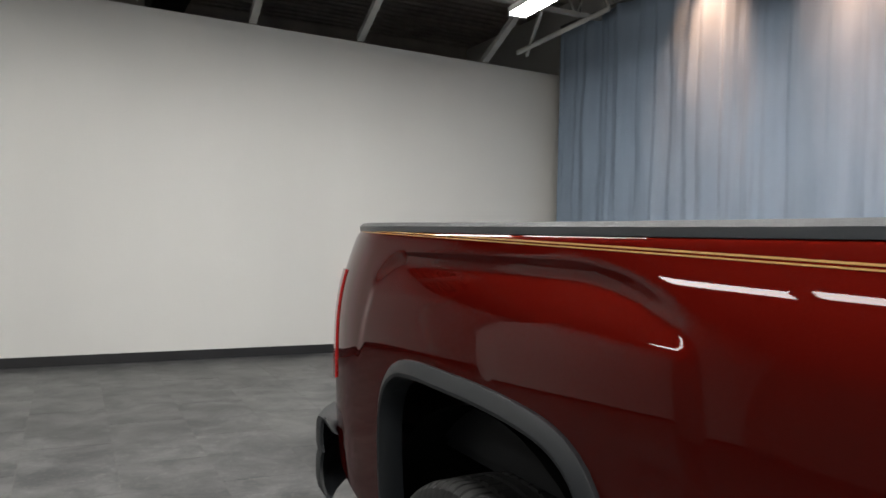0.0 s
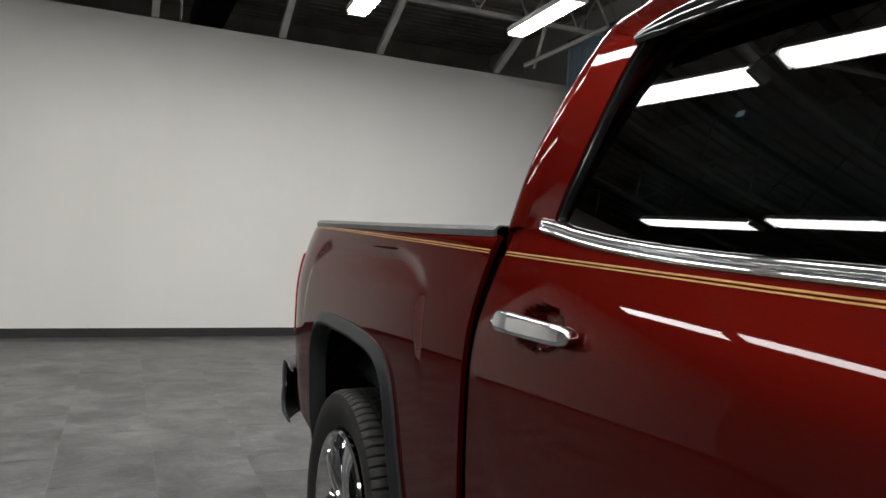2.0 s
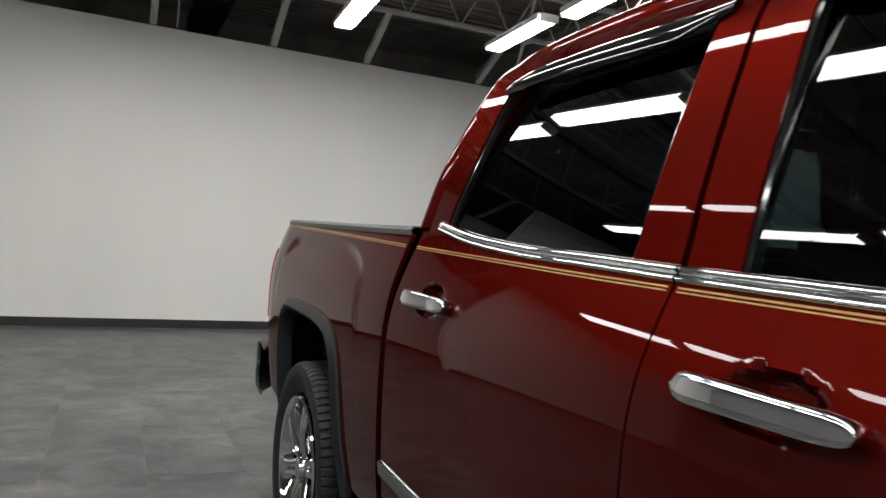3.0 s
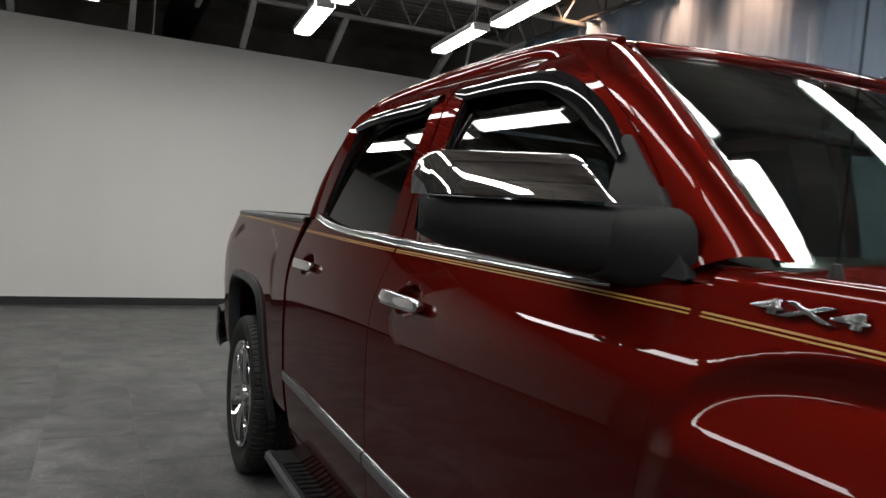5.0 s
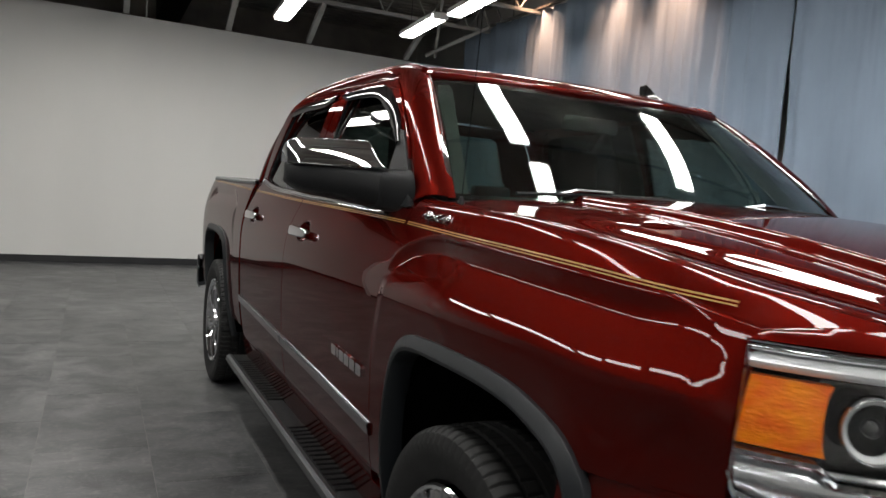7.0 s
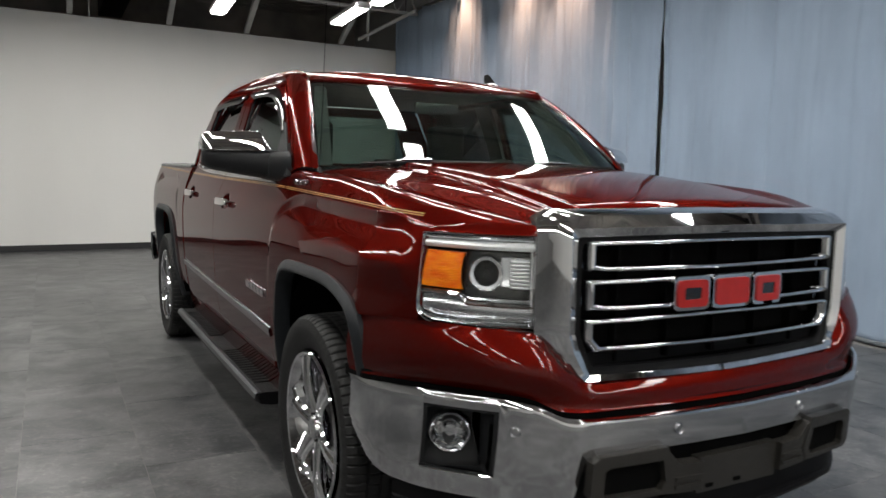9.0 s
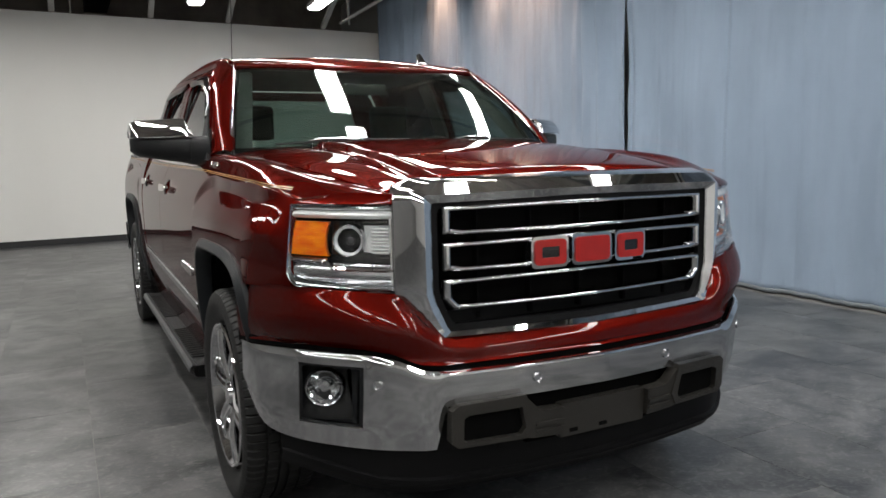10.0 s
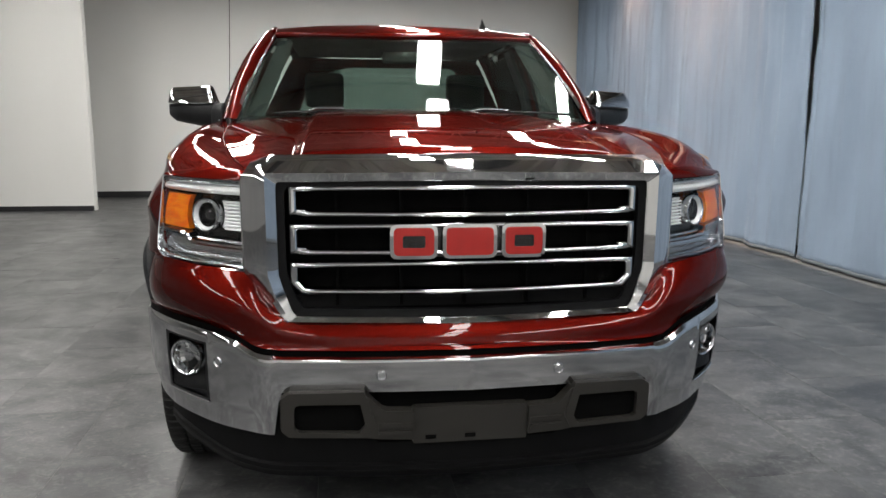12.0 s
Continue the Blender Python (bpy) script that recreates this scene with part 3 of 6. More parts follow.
def soft(u, e):
    return (u + math.sqrt(u * u + e * e)) / 2


def arch_bulge(y, z, y0, y1, top, r0, r1, ridge, edge, low, w, rise, lean):
    """Raised arch surround: a shelf that leans out below a recessed band with rounded ends."""
    a, b = y0 - 0.25 * max(0.0, 1.13 - z), y1 + 0.30 * max(0.0, 1.13 - z)
    def corner(dy, dz, ry, rz):
        h = math.hypot(dy / ry, dz / rz)
        if h < 0.3:
            return -0.12
        return (h - 1) * h / math.hypot(dy / ry ** 2, dz / rz ** 2)
    (ra, za), (rb, zb) = r0, r1
    if y < a + ra and z > top - za:
        d = corner(a + ra - y, z - top + za, ra, za)
    elif y > b - rb and z > top - zb:
        d = corner(y - b + rb, z - top + zb, rb, zb)
    else:
        d = max(z - top, a - y, y - b)
    f = rise - lean * soft(z - ridge, edge) - 0.03 * max(0.0, ridge - z)
    f *= smooth01((z - low) / (ridge - low))
    return f * (1 - (soft(d + w, 0.004) - soft(d, 0.004)) / w)


def frame_x(y, z):
    """Door frames above the belt, carried straight down behind the moulding."""
    up = z + 1.32 - shoulder(y)
    return table(SECTION, max(up, 1.345)) + 0.265 * max(0.0, 1.345 - up) - 0.5 * max(0.0, 1.345 - up) ** 2


def side_x(y, z):
    bt = shoulder(y) + (0.04 if y > 2.66 else 0.0)
    if y < 0.6:
        bt = max(bt, 1.25)
    zz = z if z < 1.0 else (1.0 + (z - 1.0) * 0.32 / (bt - 1.0) if z < bt else z + 1.32 - bt)
    x = table(SECTION, zz)
    if y < 0.1:
        x -= 0.030 * smooth01((0.1 - y) / 0.95) + 0.066 * (max(0.0, -0.47 - y) / 0.25) ** 2
    if y > 2.66:
        x -= 9.0 * max(0.0, z - 1.292) ** 2
    if y > 4.15:
        x -= 0.06 * ((y - 4.15) / 0.35) ** 2
    if y < 0.6:
        x += arch_bulge(y, z, -0.70, 0.44, lerp(1.181, 1.218, (y + 0.6) / 0.9), (0.12, 0.10), (0.28, 0.12), 1.055, 0.004, lerp(0.95, 0.60, smooth01((y + 0.50) / 0.3)), 0.046, 0.010 + 0.020 * (max(0.0, -0.47 - y) / 0.25) ** 2, 0.29)
        x += 0.024 * math.exp(-((y + 0.50) / 0.14) ** 2 - ((z - 0.84) / 0.16) ** 2)
    elif y > 2.7:
        x += arch_bulge(y, z, 2.935, 4.10, 1.268, (0.36, 0.13), (0.16, 0.13), 1.15, 0.025, 0.60, 0.036, 0.008, 0.31)
    for cy, cz in CUPS:
        d = ((y - cy) / 0.078) ** 2 + ((z - cz - 0.001) / 0.040) ** 2
        if d < 1:
            x -= 0.030 * smooth01((1 - d) / 0.75)
    return x


def arch(points, n=70):
    """Wheel opening as a smooth line, from its front foot over the top to its rear foot."""
    return [p.xy for p in resample([Vector((*p.xy, 0)) for p in spline([(*p, 0) for p in points], 6)], n)]


FRONT_ARCH = arch([(-0.518, 0.52), (-0.520, 0.64), (-0.518, 0.75), (-0.512, 0.815), (-0.492, 0.866), (-0.45, 0.898), (-0.385, 0.919), (-0.29, 0.940), (-0.19, 0.949), (-0.10, 0.951), (0.08, 0.949), (0.20, 0.938), (0.275, 0.900), (0.325, 0.82), (0.365, 0.70), (0.392, 0.52)])
REAR_ARCH = arch([(3.015, 0.52), (3.052, 0.65), (3.090, 0.79), (3.114, 0.87), (3.152, 0.933), (3.235, 0.974), (3.40, 0.991), (3.60, 0.994), (3.78, 0.991), (3.862, 0.970), (3.914, 0.924), (3.940, 0.85), (3.946, 0.70), (3.940, 0.52)])


def on_side(s):
    return lambda y, z, d=0.0: Vector((s * (side_x(y, z) - d), y, z))


def arch_panel(path_a, path_b, s, nu, nv, extra=None):
    A = resample([Vector((*p, 0)) for p in path_a], nu)
    B = resample([Vector((*p, 0)) for p in path_b], nu)
    P = on_side(s)
    rows = []
    for a, b in zip(A, B):
        row = [P(*(a.lerp(b, j / (nv - 1)).xy)) for j in range(nv)]
        if extra:
            row += extra(row[-1])
        rows.append(row)
    return rows


def hood_edge(y):
    return table([(-0.90, 0.598), (-0.70, 0.668), (-0.3, 0.745), (0.45, 0.80)], y)


def hood_z(x, y):
    zc = table([(-0.92, 1.196), (-0.86, 1.212), (-0.7, 1.240), (-0.4, 1.282), (0.0, 1.318), (0.5, 1.342)], y)
    q = abs(x) / hood_edge(y)
    w = lerp(0.47, 0.45, smooth01((y + 0.9) / 1.3))
    dome = 0.022 * smooth01((w + 0.02 - abs(x)) / 0.042) * smooth01((y + 0.93) / 0.09)
    cr = 0.010 * smooth01((abs(x) - w - 0.02) / 0.08) * smooth01((hood_edge(y) - 0.01 - abs(x)) / 0.10)
    return zc - 0.038 * q ** 2.2 + dome + cr * 0.6


def build_truck():
    truck = thing("pickup_truck", "dark red crew-cab pickup truck with chrome grille, parked", "pickup truck")
    core = axis_core(0.8)

    def both(name, maker, material, label="", parent=truck, angle=35):
        return [part(name, maker(s), material, parent, label, angle=angle) for s in (-1, 1)]

    # fenders and bedsides
    def fender(s):
        a = [(-0.722, 0.902), (-0.60, 0.895), (-0.52, 0.890)] + [tuple(p) for p in FRONT_ARCH if p.x > -0.1 or p.y > 0.885] + [(0.531, 0.50)]
        b = [(lerp(-0.722, 0.459, i / 20), belt(lerp(-0.722, 0.459, i / 20))) for i in range(21)]
        def over(p):
            yi = lerp(-0.888, 0.459, (p.y + 0.722) / 1.181)
            he = hood_edge(yi) + 0.004
            out = []
            a, b = Vector((abs(p.x), p.y, p.z)), Vector((he, yi, hood_z(he, yi)))
            n = (b - a).length * 1.2
            ta = Vector(((side_x(p.y, p.z) - side_x(p.y, p.z - 0.006)) / 0.006, (yi - p.y) * 2, 1.0)).normalized() * n
            tb = Vector((-1.0, (yi - p.y) * 2, 0.05)).normalized() * n
            for k in range(1, 17):
                t = k / 16
                q = a * (2 * t**3 - 3 * t**2 + 1) + ta * (t**3 - 2 * t**2 + t) + b * (3 * t**2 - 2 * t**3) + tb * (t**3 - t**2) + Vector((0, 0, 0.004 * math.sin(math.pi * t)))
                zf = lerp(a.z, b.z, smooth01(t)) + 0.011 * math.sin(math.pi * t) ** 0.8
                front = Vector((lerp(a.x, b.x, t), lerp(a.y, b.y, t), zf))
                q = front.lerp(q, smooth01((p.y + 0.72) / 0.40))
                out.append(Vector((s * q.x, q.y, q.z)))
            return out
        return shell(arch_panel(a, b, s, 200, 120, over), 0.012, core)
    both("front_fender", fender, PAINT)

    def bedside(s):
        a = [(2.688, 0.52)] + [tuple(p) for p in REAR_ARCH] + [(4.30, 0.60), (4.47, 0.66)]
        b = [(lerp(2.680, 4.49, i / 20), belt(lerp(2.680, 4.49, i / 20)) - 0.012) for i in range(21)]
        return shell(arch_panel(a, b, s, 220, 120), 0.012, core)
    both("bedside", bedside, PAINT)

    # wheel arch flares
    def flare(pts, s):
        rows = []
        n = len(pts)
        for i, p in enumerate(pts):
            t = (pts[min(i + 1, n - 1)] - pts[max(i - 1, 0)]).normalized()
            nrm = Vector((-t.y, t.x))
            if nrm.dot(p - Vector((sum(q.x for q in pts) / n, 0.5))) < 0:
                nrm = -nrm
            row = []
            for w, o in ((0.030, -0.004), (0.029, 0.008), (0.022, 0.013), (0.000, 0.022), (-0.008, 0.020), (-0.012, 0.010), (-0.014, -0.035)):
                q = p + nrm * w
                row.append(Vector((s * (side_x(q.x, q.y) + o), q.x, q.y)))
            rows.append(row)
        return shell(rows, 0.006, axis_core(0.45))
    for pts, foot in ((FRONT_ARCH, 0.50), (REAR_ARCH, 0.40)):
        dense = [Vector(p.xy) for p in resample([Vector((*p, 0)) for p in ([(pts[0].x, foot)] + [tuple(p) for p in pts] + [(pts[-1].x + 0.004, 0.36)])], 70)]
        both("wheel_flare", lambda s: flare(dense, s), FLARE, "charcoal plastic wheel flare")

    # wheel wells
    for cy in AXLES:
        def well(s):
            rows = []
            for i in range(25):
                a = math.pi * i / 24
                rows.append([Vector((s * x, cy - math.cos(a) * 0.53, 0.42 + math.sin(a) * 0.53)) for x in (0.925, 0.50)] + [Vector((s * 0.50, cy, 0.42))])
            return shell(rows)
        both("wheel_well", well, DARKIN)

    # doors
    P = {s: on_side(s) for s in (-1, 1)}

    def on_frame(s):
        return lambda y, z, d=0.0: Vector((s * (frame_x(y, z) - d), y, z))
    F = {s: on_frame(s) for s in (-1, 1)}

    def on_glass(s, y, z):
        u = z - 1.335
        return Vector((s * (0.868 - 0.265 * u - 0.27 * u * u), y, z))

    def door_skin(y0, y1, s, slant=0.0):
        ny, nz = int((y1 - y0) / 0.009), 100
        rows = []
        for i in range(ny + 1):
            y = lerp(y0, y1, i / ny)
            row = []
            for j in range(nz + 1):
                z = lerp(0.47, belt(y) + 0.004, j / nz)
                yy = y + slant * (z - 1.2) * (1 - i / ny)
                row.append(P[s](yy, z))
            rows.append(row)
        return shell(rows, 0.02, core)

    frames = {
        "front": ([(0.515, 1.262), (0.516, 1.266), (0.62, 1.43), (0.83, 1.60), (1.06, 1.735), (1.30, 1.768), (1.630, 1.776), (1.636, 1.772), (1.634, 1.50), (1.632, 1.262), (1.632, 1.258)],
                  [(0.72, 1.252), (0.722, 1.256), (0.745, 1.49), (0.90, 1.605), (1.09, 1.690), (1.28, 1.708), (1.530, 1.712), (1.540, 1.704), (1.536, 1.50), (1.532, 1.274), (1.530, 1.270)]),
        "rear": ([(1.646, 1.260), (1.646, 1.264), (1.646, 1.50), (1.648, 1.772), (1.654, 1.776), (2.05, 1.776), (2.40, 1.768), (2.52, 1.715), (2.580, 1.50), (2.622, 1.322), (2.623, 1.320), (2.50, 1.300), (2.28, 1.278), (2.05, 1.266)],
                 [(1.757, 1.274), (1.755, 1.278), (1.74, 1.50), (1.725, 1.704), (1.735, 1.712), (2.05, 1.712), (2.34, 1.706), (2.405, 1.672), (2.462, 1.48), (2.504, 1.350), (2.500, 1.334), (2.40, 1.312), (2.25, 1.293), (2.05, 1.281)]),
    }
    for s in (-1, 1):
        for key, y0, y1, sl in (("front", 0.4655, 1.6365, -0.10), ("rear", 1.642, 2.642, 0.0)):
            door = part("door", door_skin(y0, y1, s, sl), PAINT, truck)
            o, q = (chaikin(f, 2) for f in frames[key])
            n = 120
            # frame built side by side, so that the corners of both outlines meet
            def dense(poly):
                out = []
                m = len(poly)
                for i in range(m):
                    a, b = Vector(poly[i]), Vector(poly[(i + 1) % m])
                    out += [a.lerp(b, k / 4) for k in range(4)]
                return out
            do, dq = dense(o), dense(q)
            rows = []
            for a, b in zip(do, dq):
                row = [F[s](*(a.lerp(b, k / 5)), 0.0) for k in range(6)]
                row.append(F[s](b.x, b.y, 0.026))
                rows.append(row)
            part("window_frame", shell(rows, 0.010, axis_core(1.4), closed=True), PAINT, door)
            ys = [p[0] for p in q]
            mid = Vector((sum(ys) / len(ys), 1.50))
            rows = [[on_glass(s, *c) for c in (b.lerp(mid, k / 12 * 0.998 - 0.02) for k in range(13))] for b in dq]
            bm = shell(rows, closed=True)
            bmesh.ops.contextual_create(bm, geom=[v for v in bm.verts if abs(v.co.y - mid.x) < 0.004 and abs(v.co.z - mid.y) < 0.004])
            part("window_glass", bm, SIDEGLASS if key == "front" else PRIVGLASS, door, "tinted front door glass" if key == "front" else "black privacy glass")
            # rubber channel round the glass
            rows = []
            for a, b in zip(do, dq):
                d = (a - b).normalized()
                rows.append([F[s](*(b + d * 0.004), 0.004), F[s](*(b - d * 0.010), 0.006), F[s](*(b - d * 0.012), 0.018)])
            part("window_seal", shell(rows, 0.003, axis_core(1.4), closed=True), GLOSSB, door)
            # chrome belt moulding: two rounded ribs with a groove between
            ridge = [-0.004, 0.006, 0.011, 0.014, 0.015, 0.014, 0.011, 0.006, 0.006, 0.009, 0.010, 0.009, 0.006, -0.003]
            pts = [(lerp(y0 + (0.20 if key == "front" else 0.0), min(y1, 2.515), i / 40),) for i in range(41)]
            rows = []
            for (y,) in pts:
                z = belt(y) + 0.008
                x0 = frame_x(y, z)
                rows.append([Vector((s * (x0 + ridge[k]), y, z + lerp(-0.017, 0.015, k / 13))) for k in range(14)])
            if key == "rear":
                for a in (0.25, 0.5, 0.75, 0.92):
                    y, z, w = 2.515 + 0.030 * a, belt(2.515) + 0.008 + 0.014 * a * a, math.sqrt(1 - a * a)
                    x0 = frame_x(y, z)
                    rows.append([Vector((s * (x0 + ridge[k] * w), y, z + lerp(-0.017, 0.015, k / 13) * w)) for k in range(14)])
            part("belt_moulding", shell(rows, 0.004, axis_core(1.25)), CHROME, door, "chrome belt moulding")
            # smoked rain visor
            line = [(0.735, 1.475), (0.80, 1.545), (0.90, 1.612), (1.09, 1.694), (1.28, 1.712), (1.59, 1.716)] if key == "front" else [(1.70, 1.712), (2.05, 1.716), (2.34, 1.709), (2.40, 1.680)]
            L = resample([Vector((*p, 0)) for p in line], 60)
            for _ in range(30):
                L = [L[0]] + [(L[i - 1] + L[i] * 2 + L[i + 1]) / 4 for i in range(1, 59)] + [L[-1]]
            L = resample(L, 40)
            rows = []
            for i, p in enumerate(L):
                t = (L[min(i + 1, 39)] - L[max(i - 1, 0)]).normalized()
                dn = Vector((t.y, -t.x, 0))
                wd = 0.040 * min(1, (i + 4) / 10, (43 - i) / 8)
                row = []
                for k in range(6):
                    c = p - dn * 0.008 + dn * (wd + 0.008) * (k / 5)
                    row.append(F[s](c.x, c.y, -(0.002, 0.012, 0.014, 0.013, 0.011, 0.007)[k]))
                rows.append(row)
            part("rain_visor", shell(rows, 0.003, axis_core(1.4)), VISOR, door, "smoked rain visor")
            # handle
            cy, cz = CUPS[1] if key == "front" else CUPS[0]
            rows = []
            for i in range(41):
                t = i / 40
                u = 2 * t - 1
                y = cy + 0.132 * math.copysign(abs(u) ** 0.75, u)
                h = 0.0188 * max(0.0, 1 - abs(u) ** 8) ** 0.5 * (1 + 0.10 * u) + 0.0005
                arcx = 0.0225 - 0.008 * abs(u) ** 3
                base = table(SECTION, cz)
                row = []
                for k in range(16):
                    a = 2 * math.pi * (k + 0.5) / 16
                    c, sn = math.cos(a), math.sin(a)
                    row.append(Vector((s * (base + arcx + 0.010 * math.copysign(abs(c) ** 0.5, c) - 0.003 * sn), y, cz + h * math.copysign(abs(sn) ** 0.55, sn))))
                row.append(row[0].copy())
                rows.append(row)
            bm = shell(rows)
            bmesh.ops.remove_doubles(bm, verts=bm.verts, dist=1e-5)
            bmesh.ops.holes_fill(bm, edges=bm.edges)
            bmesh.ops.recalc_face_normals(bm, faces=bm.faces)
            part("door_handle", bm, CHROME, door, "chrome door handle", angle=38)
            # lower side moulding
            rows = []
            for i in range(31):
                y = lerp(y0 + (0.045 if key == "front" else 0.003), y1 - 0.002, i / 30)
                zt = table([(0.45, 0.648), (1.0, 0.664), (1.55, 0.676), (2.65, 0.704)], y)
                rows.append([P[s](y, zt + dz, -o) for dz, o in ((-0.042, 0.001), (-0.038, 0.009), (-0.010, 0.011), (-0.004, 0.009), (0.0, 0.001))])
            part("side_moulding", shell(rows, 0.003, core), MOULD, door, "satin metal side moulding")
            if key == "front":
                y = 0.872
                for k, wdt in enumerate((0.050, 0.018, 0.046, 0.048, 0.048, 0.050)):
                    zb = lerp(0.772, 0.766, k / 5)
                    o2 = [(y, zb), (y - wdt, zb), (y - wdt, zb + 0.034), (y, zb + 0.034)]
                    part("badge_bar", slab(rounded(o2, 0.006, 2), lambda a, b, d, s=s: P[s](a, b, -0.007 + d), 0.007), CHROME, door, "small chrome badge bar")
                    y -= wdt + 0.008
        # rocker panel
        rows = [[P[s](lerp(0.46, 2.67, i / 30), z) for z in (0.34, 0.40, 0.465)] for i in range(31)]
        part("rocker_panel", shell(rows, 0.02, core), PAINT, truck)

    # cab pillars, roof
    def roof_z(x, y):
        zc = table([(0.84, 1.722), (0.93, 1.772), (1.1, 1.812), (1.5, 1.850), (1.9, 1.858), (2.3, 1.848), (2.5, 1.825), (2.60, 1.79)], y - 0.06 * (abs(x) / 0.67) ** 2 * smooth01((1.2 - y) / 0.3))
        return zc - lerp(0.024, 0.045, smooth01((y - 0.92) / 0.5)) * (abs(x) / 0.67) ** 2.4

    def side_frame(s):
        pairs = [((0.515, 1.277), (0.802, 0.405, 1.312)), ((0.626, 1.432), (0.766, 0.558, 1.445)), ((0.832, 1.600), (0.712, 0.765, 1.606)), ((1.005, 1.703), (0.664, 0.948, 1.728)),
                 ((1.12, 1.746), (0.662, 1.06, 0)), ((1.30, 1.768), (0.666, 1.25, 0)), ((1.64, 1.776), (0.668, 1.62, 0)), ((2.05, 1.775), (0.668, 2.05, 0)), ((2.34, 1.766), (0.668, 2.38, 0)),
                 ((2.455, 1.735), (0.668, 2.52, 0)), ((2.525, 1.67), (0.705, 2.602, 1.742)), ((2.574, 1.50), (0.83, 2.655, 1.50)), ((2.610, 1.325), (0.888, 2.668, 1.318))]
        def tuck(y, z):
            d = (Vector((1.55, 1.42)) - Vector((y, z))).normalized() * 0.020
            return P[s](y + d.x, z + d.y, 0.009)
        O = spline([tuck(*p) for p, _ in pairs])
        I = spline([Vector((s * x, y, z or roof_z(x, y))) for _, (x, y, z) in pairs])
        rows = []
        n = len(O)
        for q, (a, b) in enumerate(zip(O, I)):
            f = q / (n - 1)
            out = Vector((s * 0.6, -0.5, 0.7)).lerp(Vector((s * 0.6, 0.1, 0.8)), smooth01(f / 0.4)).lerp(Vector((s * 0.8, 0.5, 0.2)), smooth01((f - 0.72) / 0.2))
            h = lerp(0.026, 0.020, smooth01(f / 0.4))
            rows.append([a.lerp(b, k / 9) + out * h * math.sin(math.pi * k / 9) ** 0.8 for k in range(10)])
        return shell(rows, 0.014, axis_core(1.4))
    both("cab_side_frame", side_frame, PAINT)

    rows = []
    for i in range(33):
        t = i / 32
        x = lerp(-0.664, 0.664, t)
        row = []
        for j in range(31):
            y = lerp(0.862 + 0.105 * (x / 0.664) ** 2, 2.60, (j / 30) ** 1.3)
            row.append(Vector((x, y, roof_z(x, y))))
        rows.append(row)
    part("roof", shell(rows, 0.018, lambda p: Vector((p.x * 0.5, p.y, 0))), PAINT, truck)

    # beads along the roof edges
    for s in (-1, 1):
        pts = [Vector((s * (0.660 + 0.008 * math.sin(math.pi * k / 30)), lerp(1.0, 2.50, k / 30), 0)) for k in range(31)]
        pts = [Vector((p.x, p.y, roof_z(abs(p.x), p.y) - 0.002)) for p in pts]
        part("roof_moulding", tube(bmesh.new(), pts, 0.014, 14), PAINT, truck)
    pts = [Vector((x, 0.866 + 0.105 * (x / 0.664) ** 2, 0)) for x in [-0.645 + 1.29 * k / 40 for k in range(41)]]
    part("roof_front_edge", tube(bmesh.new(), [Vector((p.x, p.y, roof_z(p.x, p.y) - 0.006)) for p in pts], 0.014, 14), PAINT, truck)

    # back of the cab with its window
    def back(x, z, d):
        return Vector((x, 2.685 - max(0, z - 1.3) * 0.20 - d, z))
    o = rounded([(-0.90, 0.5), (0.90, 0.5), (0.885, 1.32), (0.66, 1.75), (-0.66, 1.75), (-0.885, 1.32)], 0.05)
    q = rounded([(-0.66, 1.36), (0.66, 1.36), (0.60, 1.42), (0.50, 1.69), (-0.50, 1.69), (-0.60, 1.42)], 0.05)
    part("cab_back", ringed(o, q, back, 0.02, 120, 3), PAINT, truck)
    part("rear_window", slab(q, lambda x, z, d: back(x * 1.01, z, d + 0.005), 0.004), REARGLASS, truck, "tinted rear cab window")

    # bed
    for s in (-1, 1):
        rows = []
        for i in range(41):
            y = lerp(2.690, 4.485, i / 40)
            b = belt(y) - 0.012
            xo = side_x(y, b)
            rows.append([Vector((s * x, y, z)) for x, z in ((xo + 0.006, b - 0.004), (xo + 0.008, b + 0.010), (xo - 0.004, b + 0.020), (xo - 0.07, b + 0.022), (xo - 0.085, b + 0.012), (xo - 0.085, b - 0.03))])
        part("bed_rail_cap", shell(rows, 0.006, lambda p: Vector((0, p.y, 1.0))), RAILCAP, truck, "grey plastic bed rail cap")
        part("bed_wall", boxed(s * 0.80 - 0.02, s * 0.80 + 0.02, 2.72, 4.46, 0.80, 1.31), PLASTIC, truck, smooth=False)
    part("bed_floor", boxed(-0.80, 0.80, 2.72, 4.46, 0.77, 0.80), PLASTIC, truck, smooth=False)
    part("bed_front_wall", boxed(-0.83, 0.83, 2.705, 2.735, 0.6, 1.325, bevel=0.01), PLASTIC, truck)
    part("tailgate", boxed(-0.77, 0.77, 4.47, 4.53, 0.70, 1.325, bevel=0.015), PAINT, truck)
    part("tailgate_cap", boxed(-0.76, 0.76, 4.465, 4.535, 1.322, 1.345, bevel=0.008), FLARE, truck)

    def tail_lamp(s):
        rows = []
        for i in range(13):
            z = lerp(0.87, 1.20, i / 12)
            row = []
            for k in range(9):
                a = k / 8
                y = lerp(4.40, 4.535, math.sin(a * math.pi / 2))
                x = lerp(side_x(4.40, z) + 0.006, 0.80, 1 - math.cos(a * math.pi / 2))
                row.append(Vector((s * x, y, z)))
            rows.append(row)
        return shell(rows, 0.02, lambda p: Vector((0, 4.0, 1.0)))
    both("tail_lamp", tail_lamp, REDLENS, "red tail lamp")

